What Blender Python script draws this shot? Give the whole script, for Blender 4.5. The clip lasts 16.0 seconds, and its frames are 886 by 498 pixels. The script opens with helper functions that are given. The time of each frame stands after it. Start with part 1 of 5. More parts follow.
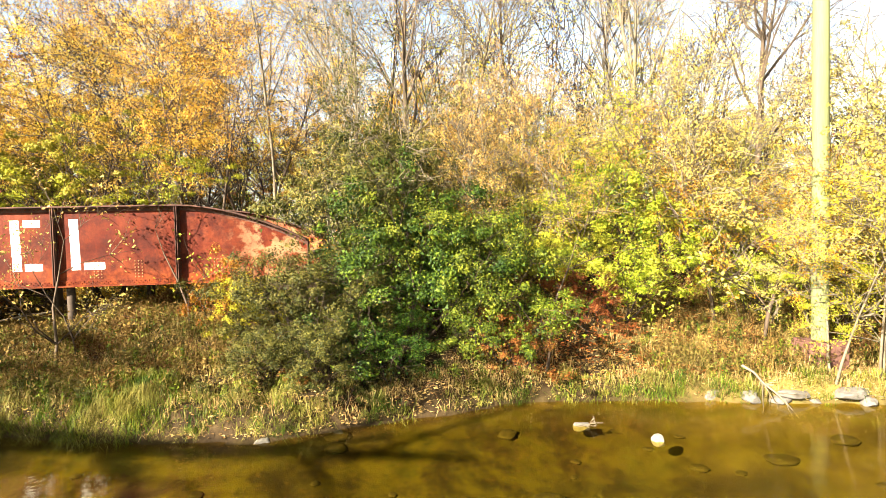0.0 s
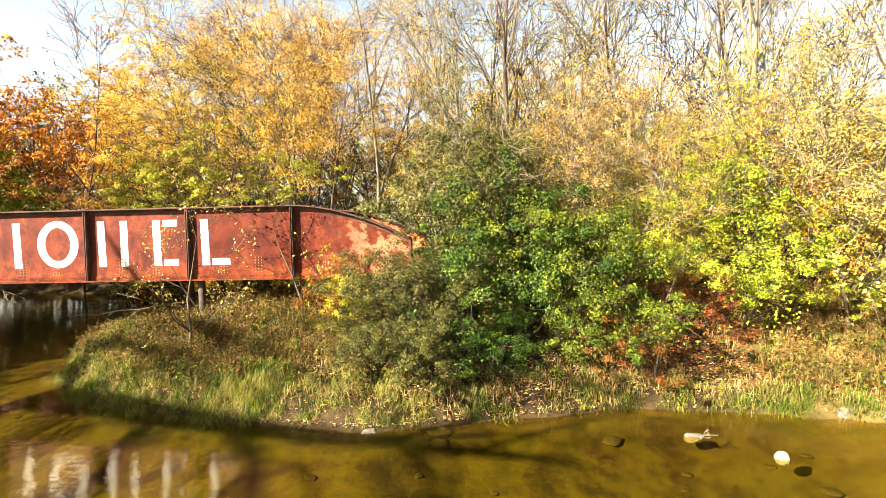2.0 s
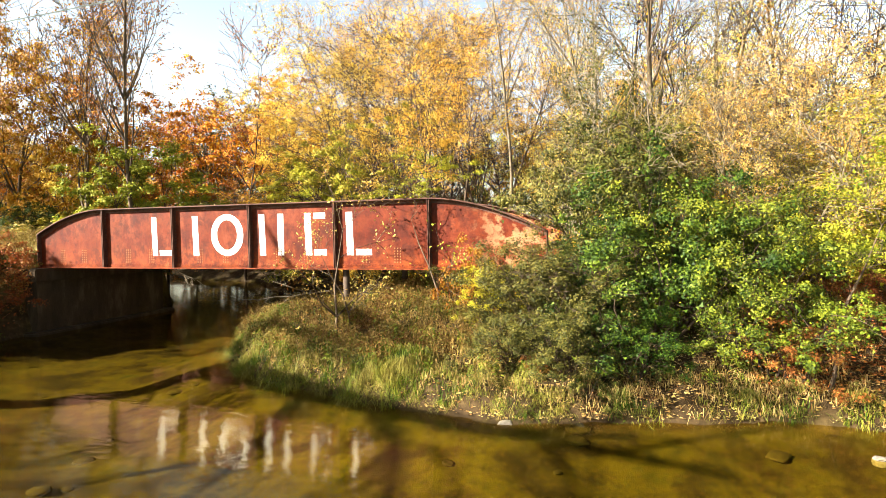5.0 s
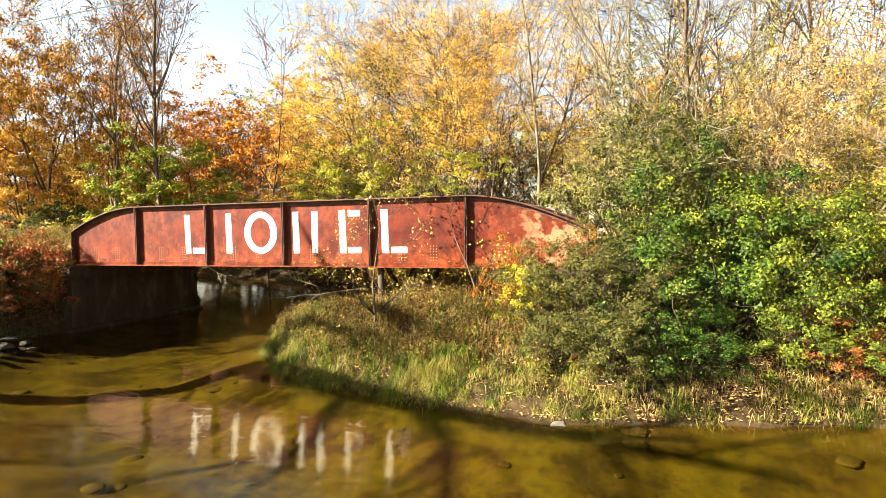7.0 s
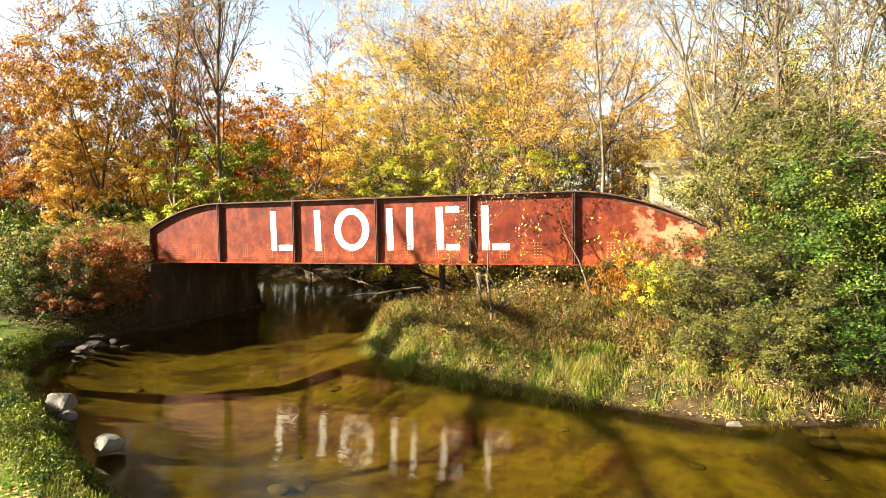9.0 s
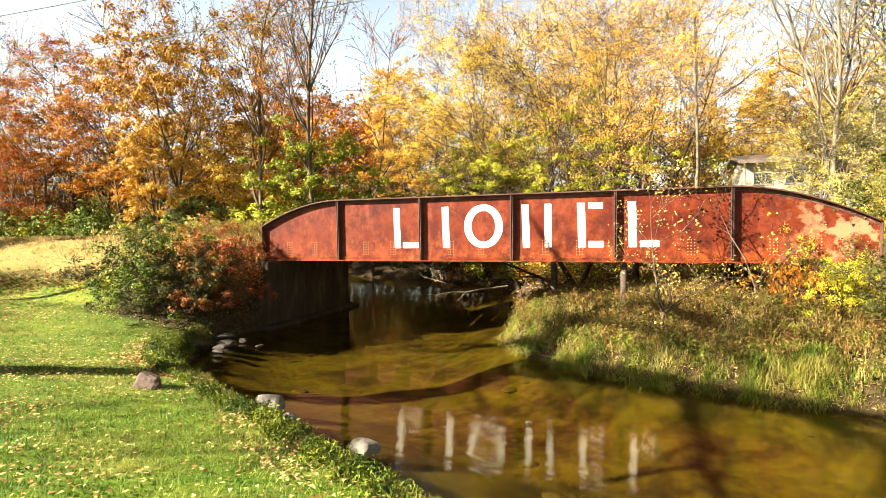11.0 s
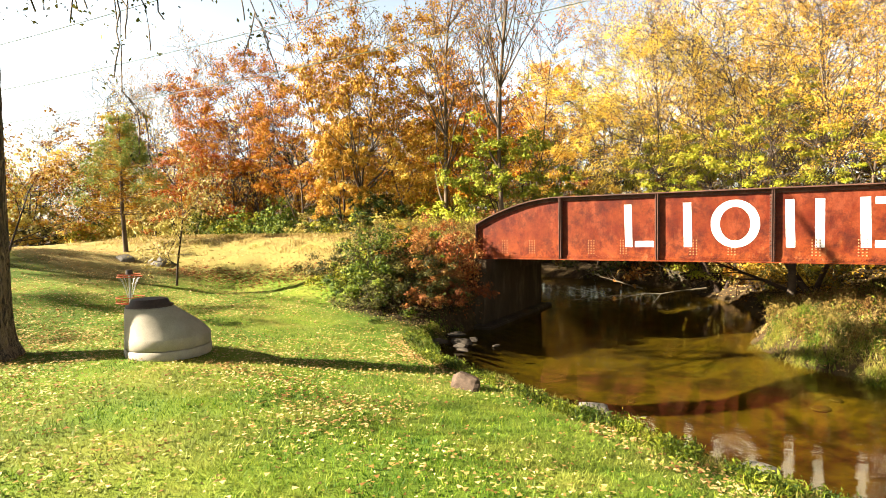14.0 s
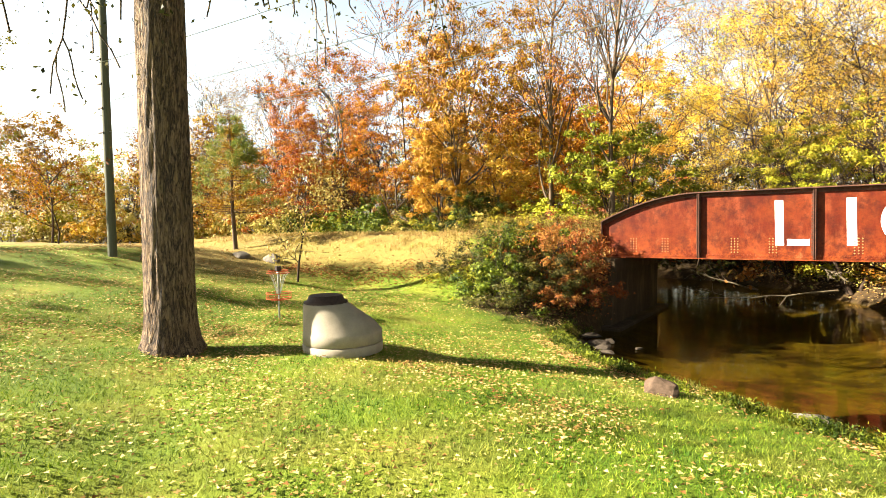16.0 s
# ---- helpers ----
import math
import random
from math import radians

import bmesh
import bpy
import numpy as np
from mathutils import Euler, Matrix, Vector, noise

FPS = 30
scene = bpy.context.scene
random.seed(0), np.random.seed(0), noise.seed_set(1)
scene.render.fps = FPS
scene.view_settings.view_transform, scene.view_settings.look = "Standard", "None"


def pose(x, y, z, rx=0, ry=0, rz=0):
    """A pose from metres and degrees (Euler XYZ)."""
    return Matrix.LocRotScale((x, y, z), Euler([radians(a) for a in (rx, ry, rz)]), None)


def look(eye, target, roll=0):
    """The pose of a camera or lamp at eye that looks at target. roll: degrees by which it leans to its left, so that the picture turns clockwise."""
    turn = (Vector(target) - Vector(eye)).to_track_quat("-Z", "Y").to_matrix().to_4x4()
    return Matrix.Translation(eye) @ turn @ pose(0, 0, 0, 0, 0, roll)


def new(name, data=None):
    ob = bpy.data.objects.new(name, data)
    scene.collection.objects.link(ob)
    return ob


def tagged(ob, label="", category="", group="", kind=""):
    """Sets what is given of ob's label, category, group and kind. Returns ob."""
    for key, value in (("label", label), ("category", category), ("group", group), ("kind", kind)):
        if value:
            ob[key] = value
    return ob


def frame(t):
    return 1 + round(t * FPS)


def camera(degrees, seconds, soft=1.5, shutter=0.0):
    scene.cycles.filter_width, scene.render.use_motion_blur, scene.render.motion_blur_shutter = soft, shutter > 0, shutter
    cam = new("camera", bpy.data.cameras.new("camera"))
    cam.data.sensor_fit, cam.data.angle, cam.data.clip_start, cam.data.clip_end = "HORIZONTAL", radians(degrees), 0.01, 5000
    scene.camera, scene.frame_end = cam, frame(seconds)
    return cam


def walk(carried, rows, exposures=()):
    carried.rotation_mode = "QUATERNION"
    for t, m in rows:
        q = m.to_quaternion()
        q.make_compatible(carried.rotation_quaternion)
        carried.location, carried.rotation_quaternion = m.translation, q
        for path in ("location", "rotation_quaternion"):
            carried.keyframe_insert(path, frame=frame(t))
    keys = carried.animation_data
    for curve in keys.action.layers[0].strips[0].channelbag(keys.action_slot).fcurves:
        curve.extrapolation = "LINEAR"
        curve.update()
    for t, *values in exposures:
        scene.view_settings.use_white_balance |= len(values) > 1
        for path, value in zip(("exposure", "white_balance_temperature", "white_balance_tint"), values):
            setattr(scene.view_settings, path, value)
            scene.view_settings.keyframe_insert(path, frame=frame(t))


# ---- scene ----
cam = camera(77.4, 16.0, soft=0.5)
METRES, EYE, TILT, LEAN, TURN = 15.0, 3.8, 0.0, 0.0, -6.25
ROWS = [
    (0.0, 0.0, 0.0, 0.0, -0.05, -2.23, 1.28),
    (0.5, -0.0013, -0.0009, 0.0006, 2.18, -2.22, 1.28),
    (1.0, -0.0024, -0.0015, 0.0008, 4.16, -2.23, 1.26),
    (1.5, -0.0037, -0.0023, 0.0013, 6.3, -2.23, 1.24),
    (2.0, -0.007, -0.0033, 0.0023, 9.96, -2.23, 1.24),
    (2.5, -0.0109, -0.0037, 0.0018, 13.96, -2.24, 1.2),
    (3.0, -0.0144, -0.0026, 0.0007, 17.51, -2.23, 1.15),
    (3.5, -0.0166, -0.0013, -0.0019, 20.2, -2.2, 1.06),
    (4.0, -0.0186, -0.0008, -0.0038, 21.58, -2.2, 1.03),
    (6.5, -0.044, 0.0026, -0.0107, 24.39, -2.23, 1.0),
    (7.0, -0.0709, -0.0056, -0.0106, 24.52, -2.23, 0.96),
    (7.5, -0.1067, -0.0178, -0.0113, 24.57, -2.24, 0.96),
    (8.0, -0.1519, -0.0341, -0.0124, 24.61, -2.24, 0.92),
    (8.5, -0.2043, -0.0532, -0.0132, 24.65, -2.25, 0.89),
    (9.0, -0.2623, -0.0734, -0.0136, 24.71, -2.26, 0.9),
    (11.5, -0.5791, -0.1814, -0.0149, 25.99, -2.35, 1.02),
    (12.0, -0.6263, -0.1991, -0.0133, 28.0, -2.38, 1.04),
    (12.5, -0.6713, -0.2157, -0.0125, 30.26, -2.36, 1.04),
    (13.0, -0.7121, -0.2321, -0.0111, 32.2, -2.37, 1.03),
    (13.5, -0.7483, -0.2479, -0.0103, 33.56, -2.36, 1.03),
    (14.0, -0.7814, -0.2629, -0.0095, 35.93, -2.38, 1.04),
    (14.5, -0.8141, -0.2789, -0.0091, 37.7, -2.39, 1.05),
    (15.0, -0.8506, -0.3, -0.0088, 38.6, -2.4, 1.04),
    (15.5, -0.887, -0.3216, -0.0085, 39.05, -2.41, 1.02),
    (16.0, -0.9256, -0.3441, -0.0099, 41.5, -2.4, 1.06),
]
EXPOSURES = [(0.0, 3.10, 6400, 8), (2.0, 3.09, 6400, 8), (4.0, 3.10, 6380, 8), (9.0, 3.10, 6330, 8), (12.0, 3.07, 6400, 8), (14.0, 3.07, 6600, 8), (16.0, 3.08, 6750, 8)]
walk(cam, [(t, pose(0, 0, EYE, TILT, LEAN, TURN) @ pose(METRES * x, METRES * y, METRES * z, 90 + pitch, roll, yaw)) for t, x, y, z, yaw, pitch, roll in ROWS], EXPOSURES)

# ---- world, sun, exposure ----
SUN_DIR = Vector((0.805, 0.593, 0.0)).normalized()      # the way the light travels over the ground
SUN_EL = radians(29)
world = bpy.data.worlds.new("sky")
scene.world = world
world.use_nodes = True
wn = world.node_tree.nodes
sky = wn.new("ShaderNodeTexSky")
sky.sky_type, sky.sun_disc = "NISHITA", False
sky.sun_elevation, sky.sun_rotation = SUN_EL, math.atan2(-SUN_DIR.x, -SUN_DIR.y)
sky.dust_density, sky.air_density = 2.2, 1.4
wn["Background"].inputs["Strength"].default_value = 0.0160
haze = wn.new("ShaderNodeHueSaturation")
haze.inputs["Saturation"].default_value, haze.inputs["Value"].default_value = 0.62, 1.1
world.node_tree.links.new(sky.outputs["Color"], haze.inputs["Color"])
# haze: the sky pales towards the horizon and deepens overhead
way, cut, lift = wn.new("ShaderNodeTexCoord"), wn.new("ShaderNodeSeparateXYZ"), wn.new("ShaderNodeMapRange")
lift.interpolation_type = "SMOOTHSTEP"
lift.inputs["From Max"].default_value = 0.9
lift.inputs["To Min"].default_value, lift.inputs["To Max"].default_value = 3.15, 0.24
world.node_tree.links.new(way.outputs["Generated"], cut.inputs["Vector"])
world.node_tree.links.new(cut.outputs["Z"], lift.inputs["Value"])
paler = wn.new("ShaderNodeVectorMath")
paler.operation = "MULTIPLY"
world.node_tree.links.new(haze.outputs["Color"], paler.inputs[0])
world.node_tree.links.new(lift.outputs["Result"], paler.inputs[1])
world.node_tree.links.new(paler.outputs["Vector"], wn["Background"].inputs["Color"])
sun = new("sun", bpy.data.lights.new("sun", "SUN"))
sun.data.energy, sun.data.angle, sun.data.color = 5.0, radians(0.55), (1.0, 0.90, 0.74)
sun.matrix_world = look((0, 0, 30), Vector((0, 0, 30)) + SUN_DIR * math.cos(SUN_EL) - Vector((0, 0, math.sin(SUN_EL))))

# ---- materials ----
def nodes_of(name):
    m = bpy.data.materials.new(name)
    m.use_nodes = True
    return m, m.node_tree, m.node_tree.nodes["Principled BSDF"]


def node(tree, kind, **inputs):
    n = tree.nodes.new(kind)
    for key, value in inputs.items():
        n.inputs[key.replace("_", " ")].default_value = value
    return n


def ramp(tree, source, stops):
    r = tree.nodes.new("ShaderNodeValToRGB")
    e = r.color_ramp.elements
    while len(e) < len(stops):
        e.new(0.5)
    for el, (p, c) in zip(e, stops):
        el.position, el.color = p, (*c, 1)
    tree.links.new(source, r.inputs["Fac"])
    return r.outputs["Color"]


def mixed(tree, fac, a, b, how="MIX"):
    m = tree.nodes.new("ShaderNodeMix")
    m.data_type, m.blend_type = "RGBA", how
    for sock, v in ((m.inputs[0], fac), (m.inputs[6], a), (m.inputs[7], b)):
        if isinstance(v, (int, float)):
            sock.default_value = v
        elif isinstance(v, tuple):
            sock.default_value = (*v, 1)
        else:
            tree.links.new(v, sock)
    return m.outputs[2]


def noise_of(tree, scale, detail=4.0, rough=0.6, stretch=None, warp=0.0):
    n = node(tree, "ShaderNodeTexNoise", Scale=scale, Detail=detail, Roughness=rough, Distortion=warp)
    tc = tree.nodes.new("ShaderNodeTexCoord")
    if stretch:
        mp = node(tree, "ShaderNodeMapping", Scale=stretch)
        tree.links.new(tc.outputs["Object"], mp.inputs["Vector"])
        tree.links.new(mp.outputs["Vector"], n.inputs["Vector"])
    else:
        tree.links.new(tc.outputs["Object"], n.inputs["Vector"])
    return n.outputs["Fac"]


def bumped(tree, bsdf, height, strength=0.5, distance=0.02):
    b = node(tree, "ShaderNodeBump", Strength=strength, Distance=distance)
    tree.links.new(height, b.inputs["Height"])
    tree.links.new(b.outputs["Normal"], bsdf.inputs["Normal"])


def surface(name, stops, scale=4.0, rough=0.85, bump=0.4, distance=0.02, stretch=None, fine=40.0, metal=0.0, warp=0.0):
    """A weathered surface: a coarse colour variation, a fine grain and relief."""
    m, t, p = nodes_of(name)
    coarse = noise_of(t, scale, 5, 0.65, stretch, warp)
    grain = noise_of(t, fine, 3, 0.6, stretch)
    col = ramp(t, coarse, [(q, tuple(0.64 * v for v in c)) for q, c in stops])
    col = mixed(t, 0.45, col, ramp(t, grain, [(0.25, (0.45, 0.45, 0.45)), (0.75, (1.0, 1.0, 1.0))]), "MULTIPLY")
    t.links.new(col, p.inputs["Base Color"])
    p.inputs["Roughness"].default_value, p.inputs["Metallic"].default_value = rough, metal
    p.inputs["Specular IOR Level"].default_value = 0.2
    both = mixed(t, 0.5, coarse, grain)
    bumped(t, p, both, bump, distance)
    return m


def leaf_material(name, colours, rough=0.6, glow=0.14, patch=None, deep=0.68):
    """Leaves that differ one from another and from plant to plant, and let some light through."""
    m, t, p = nodes_of(name)
    geo = t.nodes.new("ShaderNodeNewGeometry")
    info = t.nodes.new("ShaderNodeObjectInfo")
    n = len(colours)
    cloud = node(t, "ShaderNodeMapRange", From_Min=0.32, From_Max=0.68)
    t.links.new(noise_of(t, 1.3, 3, 0.6), cloud.inputs["Value"])
    pick = node(t, "ShaderNodeMix", Factor=0.5)
    t.links.new(geo.outputs["Random Per Island"], pick.inputs[2])
    t.links.new(cloud.outputs["Result"], pick.inputs[3])
    col = ramp(t, pick.outputs[0], [(0.14 + 0.72 * (i + 0.5) / n, tuple(deep * v ** 1.42 for v in c)) for i, c in enumerate(colours)])
    if patch:
        col = mixed(t, ramp(t, noise_of(t, patch[0], 4, 0.6), [(0.42, (0, 0, 0)), (0.62, (patch[2],) * 3)]), col, tuple(0.55 * v for v in patch[1]))
    hue = node(t, "ShaderNodeHueSaturation", Saturation=1.0)
    rng = node(t, "ShaderNodeMapRange", To_Min=0.482, To_Max=0.515)
    t.links.new(info.outputs["Random"], rng.inputs["Value"])
    t.links.new(rng.outputs["Result"], hue.inputs["Hue"])
    val = node(t, "ShaderNodeMapRange", To_Min=0.8, To_Max=1.15)
    t.links.new(info.outputs["Random"], val.inputs["Value"])
    t.links.new(val.outputs["Result"], hue.inputs["Value"])
    t.links.new(col, hue.inputs["Color"])
    t.links.new(hue.outputs["Color"], p.inputs["Base Color"])
    p.inputs["Roughness"].default_value = rough
    p.inputs["Specular IOR Level"].default_value = 0.12
    tr = t.nodes.new("ShaderNodeBsdfTranslucent")
    t.links.new(hue.outputs["Color"], tr.inputs["Color"])
    mx = node(t, "ShaderNodeMixShader", Fac=glow)
    t.links.new(p.outputs["BSDF"], mx.inputs[1])
    t.links.new(tr.outputs["BSDF"], mx.inputs[2])
    t.links.new(mx.outputs["Shader"], t.nodes["Material Output"].inputs["Surface"])
    return m


LEAF = {
    "orange": leaf_material("orange leaves", [(0.40, 0.15, 0.012), (0.56, 0.24, 0.015), (0.66, 0.34, 0.025), (0.72, 0.46, 0.05)], deep=0.6),
    "red": leaf_material("red orange leaves", [(0.36, 0.10, 0.015), (0.56, 0.20, 0.018), (0.62, 0.28, 0.02), (0.68, 0.42, 0.04)], deep=0.6),
    "rust": leaf_material("rust brown leaves", [(0.33, 0.15, 0.025), (0.48, 0.26, 0.03), (0.60, 0.37, 0.045), (0.64, 0.47, 0.09)], deep=0.6),
    "vine": leaf_material("red brown vine leaves", [(0.52, 0.19, 0.07), (0.62, 0.30, 0.10), (0.34, 0.12, 0.05), (0.62, 0.44, 0.17)]),
    "russet": leaf_material("dark russet leaves", [(0.36, 0.15, 0.05), (0.46, 0.23, 0.07), (0.22, 0.09, 0.03), (0.50, 0.33, 0.12)]),
    "gold": leaf_material("golden leaves", [(0.60, 0.36, 0.05), (0.74, 0.50, 0.085), (0.78, 0.57, 0.12), (0.80, 0.64, 0.19)], glow=0.22),
    "yellow": leaf_material("yellow leaves", [(0.68, 0.60, 0.05), (0.56, 0.54, 0.07), (0.74, 0.68, 0.11), (0.44, 0.46, 0.05)]),
    "yellowgreen": leaf_material("yellow green leaves", [(0.50, 0.46, 0.06), (0.38, 0.40, 0.05), (0.60, 0.54, 0.09), (0.26, 0.31, 0.04)]),
    "lime": leaf_material("lime green leaves", [(0.26, 0.36, 0.035), (0.42, 0.50, 0.05), (0.54, 0.59, 0.08), (0.64, 0.64, 0.14)], deep=0.58),
    "fresh": leaf_material("fresh green leaves", [(0.20, 0.26, 0.04), (0.32, 0.38, 0.05), (0.42, 0.47, 0.07), (0.54, 0.55, 0.10)], glow=0.2),
    # on the honeysuckle, green and dark also carry its sunlit and shaded parts
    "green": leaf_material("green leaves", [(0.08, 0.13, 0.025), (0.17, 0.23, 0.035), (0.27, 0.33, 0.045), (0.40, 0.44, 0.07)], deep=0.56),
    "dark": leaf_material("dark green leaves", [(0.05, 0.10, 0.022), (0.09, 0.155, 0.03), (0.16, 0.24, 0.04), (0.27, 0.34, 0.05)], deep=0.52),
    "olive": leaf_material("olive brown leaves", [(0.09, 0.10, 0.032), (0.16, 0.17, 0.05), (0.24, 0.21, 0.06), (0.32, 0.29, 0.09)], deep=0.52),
    "straw": leaf_material("straw coloured leaves", [(0.40, 0.33, 0.10), (0.54, 0.45, 0.15), (0.62, 0.53, 0.19), (0.66, 0.59, 0.22)], deep=0.68, glow=0.18),
    "tawny": leaf_material("tawny leaves", [(0.42, 0.26, 0.09), (0.58, 0.39, 0.14), (0.66, 0.49, 0.19), (0.70, 0.56, 0.23)], deep=0.66, glow=0.18),
    "pine": leaf_material("pine needles", [(0.28, 0.35, 0.10), (0.42, 0.42, 0.11), (0.22, 0.29, 0.09), (0.58, 0.47, 0.16)]),
}
BARK = surface("grey brown bark", [(0.3, (0.08, 0.055, 0.035)), (0.7, (0.18, 0.125, 0.08))], 6, 0.9, 0.6, 0.02, (1, 1, 0.2))
PALE_BARK = surface("pale grey bark", [(0.3, (0.13, 0.10, 0.065)), (0.7, (0.32, 0.255, 0.165))], 5, 0.9, 0.5, 0.02, (1, 1, 0.3))
DARK_BARK = surface("dark twigs", [(0.3, (0.035, 0.022, 0.015)), (0.7, (0.085, 0.055, 0.035))], 6, 0.9, 0.4, 0.01)
STONE = surface("grey field stone", [(0.3, (0.13, 0.11, 0.088)), (0.7, (0.26, 0.23, 0.19))], 5, 0.85, 0.5, 0.03, None, 60)
PALE_STONE = surface("pale limestone", [(0.3, (0.20, 0.17, 0.13)), (0.7, (0.36, 0.32, 0.25))], 5, 0.85, 0.5, 0.03, None, 60)
DARK_STONE = surface("dark wet rock", [(0.3, (0.04, 0.03, 0.022)), (0.6, (0.085, 0.065, 0.045)), (0.78, (0.15, 0.13, 0.105))], 5, 0.8, 0.6, 0.03, None, 60)
BROWN_STONE = surface("brown granite", [(0.3, (0.065, 0.04, 0.025)), (0.7, (0.15, 0.098, 0.065))], 7, 0.8, 0.5, 0.03, None, 90)
# stained concrete, its colour also darkened for the abutment's shadowed side
SHADED_CONCRETE = surface("weathered shaded concrete", [(0.25, (0.03, 0.018, 0.008)), (0.55, (0.075, 0.048, 0.024)), (0.8, (0.17, 0.125, 0.075))], 1.6, 0.9, 0.4, 0.03, (1, 1, 0.35), 30)
CAST_CONCRETE = surface("cast concrete", [(0.3, (0.33, 0.285, 0.215)), (0.7, (0.46, 0.405, 0.315))], 3, 0.85, 0.25, 0.01, None, 70)
IRON = surface("dark cast iron", [(0.3, (0.035, 0.025, 0.02)), (0.7, (0.08, 0.05, 0.04))], 8, 0.7, 0.4, 0.01)
FLANGE = surface("dark rusted steel", [(0.3, (0.05, 0.024, 0.018)), (0.6, (0.13, 0.055, 0.034)), (0.8, (0.27, 0.13, 0.08))], 3, 0.75, 0.4, 0.01)
TIMBER = surface("dark creosoted timber", [(0.3, (0.05, 0.035, 0.025)), (0.7, (0.12, 0.085, 0.06))], 3, 0.9, 0.5, 0.02, (0.3, 1, 1))
POLE_WOOD = surface("pale weathered pole wood", [(0.3, (0.20, 0.21, 0.085)), (0.7, (0.30, 0.31, 0.135))], 3, 0.85, 0.3, 0.01, (1, 1, 0.08))
GREY_POLE = surface("greenish grey pole wood", [(0.3, (0.085, 0.09, 0.06)), (0.7, (0.16, 0.165, 0.11))], 3, 0.85, 0.3, 0.01, (1, 1, 0.08))
GRASS = leaf_material("grass blades", [(0.09, 0.19, 0.02), (0.17, 0.30, 0.03), (0.32, 0.43, 0.045), (0.48, 0.53, 0.10)], 0.55, 0.22, (0.6, (0.46, 0.38, 0.10), 0.45), 0.54)
TALL_GRASS = leaf_material("tall grass", [(0.075, 0.13, 0.014), (0.16, 0.23, 0.022), (0.24, 0.29, 0.035), (0.36, 0.35, 0.06)], 0.6, 0.22, (1.7, (0.40, 0.29, 0.075), 0.55), 0.56)
DRY_GRASS = leaf_material("dry grass", [(0.60, 0.48, 0.21), (0.74, 0.63, 0.32), (0.42, 0.29, 0.12), (0.46, 0.45, 0.12)], 0.7, 0.3)
WEED = leaf_material("withered weeds", [(0.17, 0.10, 0.035), (0.30, 0.19, 0.065), (0.42, 0.30, 0.10), (0.50, 0.40, 0.15)], 0.7, 0.25, (0.7, (0.22, 0.23, 0.05), 0.45), 0.62)
LITTER = leaf_material("fallen leaves", [(0.34, 0.20, 0.08), (0.56, 0.40, 0.16), (0.66, 0.52, 0.26), (0.74, 0.60, 0.30)], 0.7, 0.1)
WHITE_PAINT = surface("white paint", [(0.3, (0.98, 0.95, 0.90)), (0.7, (1.2, 1.18, 1.14))], 3, 0.6, 0.15, 0.005)


def rust_paint():
    """Red paint, faded and streaked; orange rust towards the lower edge, a worn cream patch on the end panel."""
    m, t, p = nodes_of("faded red bridge paint")
    tc = t.nodes.new("ShaderNodeTexCoord")
    xyz = t.nodes.new("ShaderNodeSeparateXYZ")
    t.links.new(tc.outputs["Object"], xyz.inputs["Vector"])
    big = noise_of(t, 1.1, 6, 0.66)
    streak = noise_of(t, 3.2, 5, 0.7, (1.0, 1.0, 0.16))
    blot = noise_of(t, 4.5, 6, 0.72)
    fine = noise_of(t, 30.0, 4, 0.65)
    col = ramp(t, big, [(0.28, (0.065, 0.011, 0.006)), (0.45, (0.13, 0.022, 0.009)), (0.6, (0.185, 0.043, 0.014)), (0.75, (0.205, 0.062, 0.024))])
    col = mixed(t, ramp(t, streak, [(0.48, (0, 0, 0)), (0.72, (0.6, 0.6, 0.6))]), col, (0.24, 0.052, 0.018))
    col = mixed(t, ramp(t, noise_of(t, 1.7, 6, 0.72, (1.0, 1.0, 0.45)), [(0.50, (0, 0, 0)), (0.64, (0.5, 0.5, 0.5))]), col, (0.33, 0.105, 0.05))
    low = node(t, "ShaderNodeMapRange", From_Min=3.35, From_Max=2.5)
    t.links.new(xyz.outputs["Z"], low.inputs["Value"])
    rusty = mixed(t, 1.0, ramp(t, blot, [(0.42, (0, 0, 0)), (0.6, (0.85, 0.85, 0.85))]), low.outputs["Result"], "MULTIPLY")
    col = mixed(t, rusty, col, (0.36, 0.10, 0.022))
    pale = mixed(t, 1.0, ramp(t, noise_of(t, 3.4, 6, 0.75, (1, 1, 0.6)), [(0.56, (0, 0, 0)), (0.66, (0.75, 0.75, 0.75))]), low.outputs["Result"], "MULTIPLY")
    col = mixed(t, pale, col, (0.42, 0.23, 0.11))
    col = mixed(t, ramp(t, noise_of(t, 2.0, 6, 0.75), [(0.48, (0, 0, 0)), (0.64, (0.8, 0.8, 0.8))]), col, (0.06, 0.014, 0.009))
    far = node(t, "ShaderNodeMapRange", From_Min=-4.4, From_Max=-3.2)
    t.links.new(xyz.outputs["X"], far.inputs["Value"])
    worn = mixed(t, 1.0, ramp(t, noise_of(t, 2.6, 5, 0.65), [(0.47, (0, 0, 0)), (0.56, (0.75, 0.75, 0.75))]), far.outputs["Result"], "MULTIPLY")
    col = mixed(t, worn, col, (0.55, 0.40, 0.24))
    col = mixed(t, 0.5, col, ramp(t, fine, [(0.3, (0.5, 0.45, 0.42)), (0.7, (1, 1, 1))]), "MULTIPLY")
    col = mixed(t, 1.0, col, (0.54, 0.41, 0.34), "MULTIPLY")
    t.links.new(col, p.inputs["Base Color"])
    t.links.new(ramp(t, blot, [(0.3, (0.42, 0.42, 0.42)), (0.7, (0.75, 0.75, 0.75))]), p.inputs["Roughness"])
    p.inputs["Specular IOR Level"].default_value = 0.1
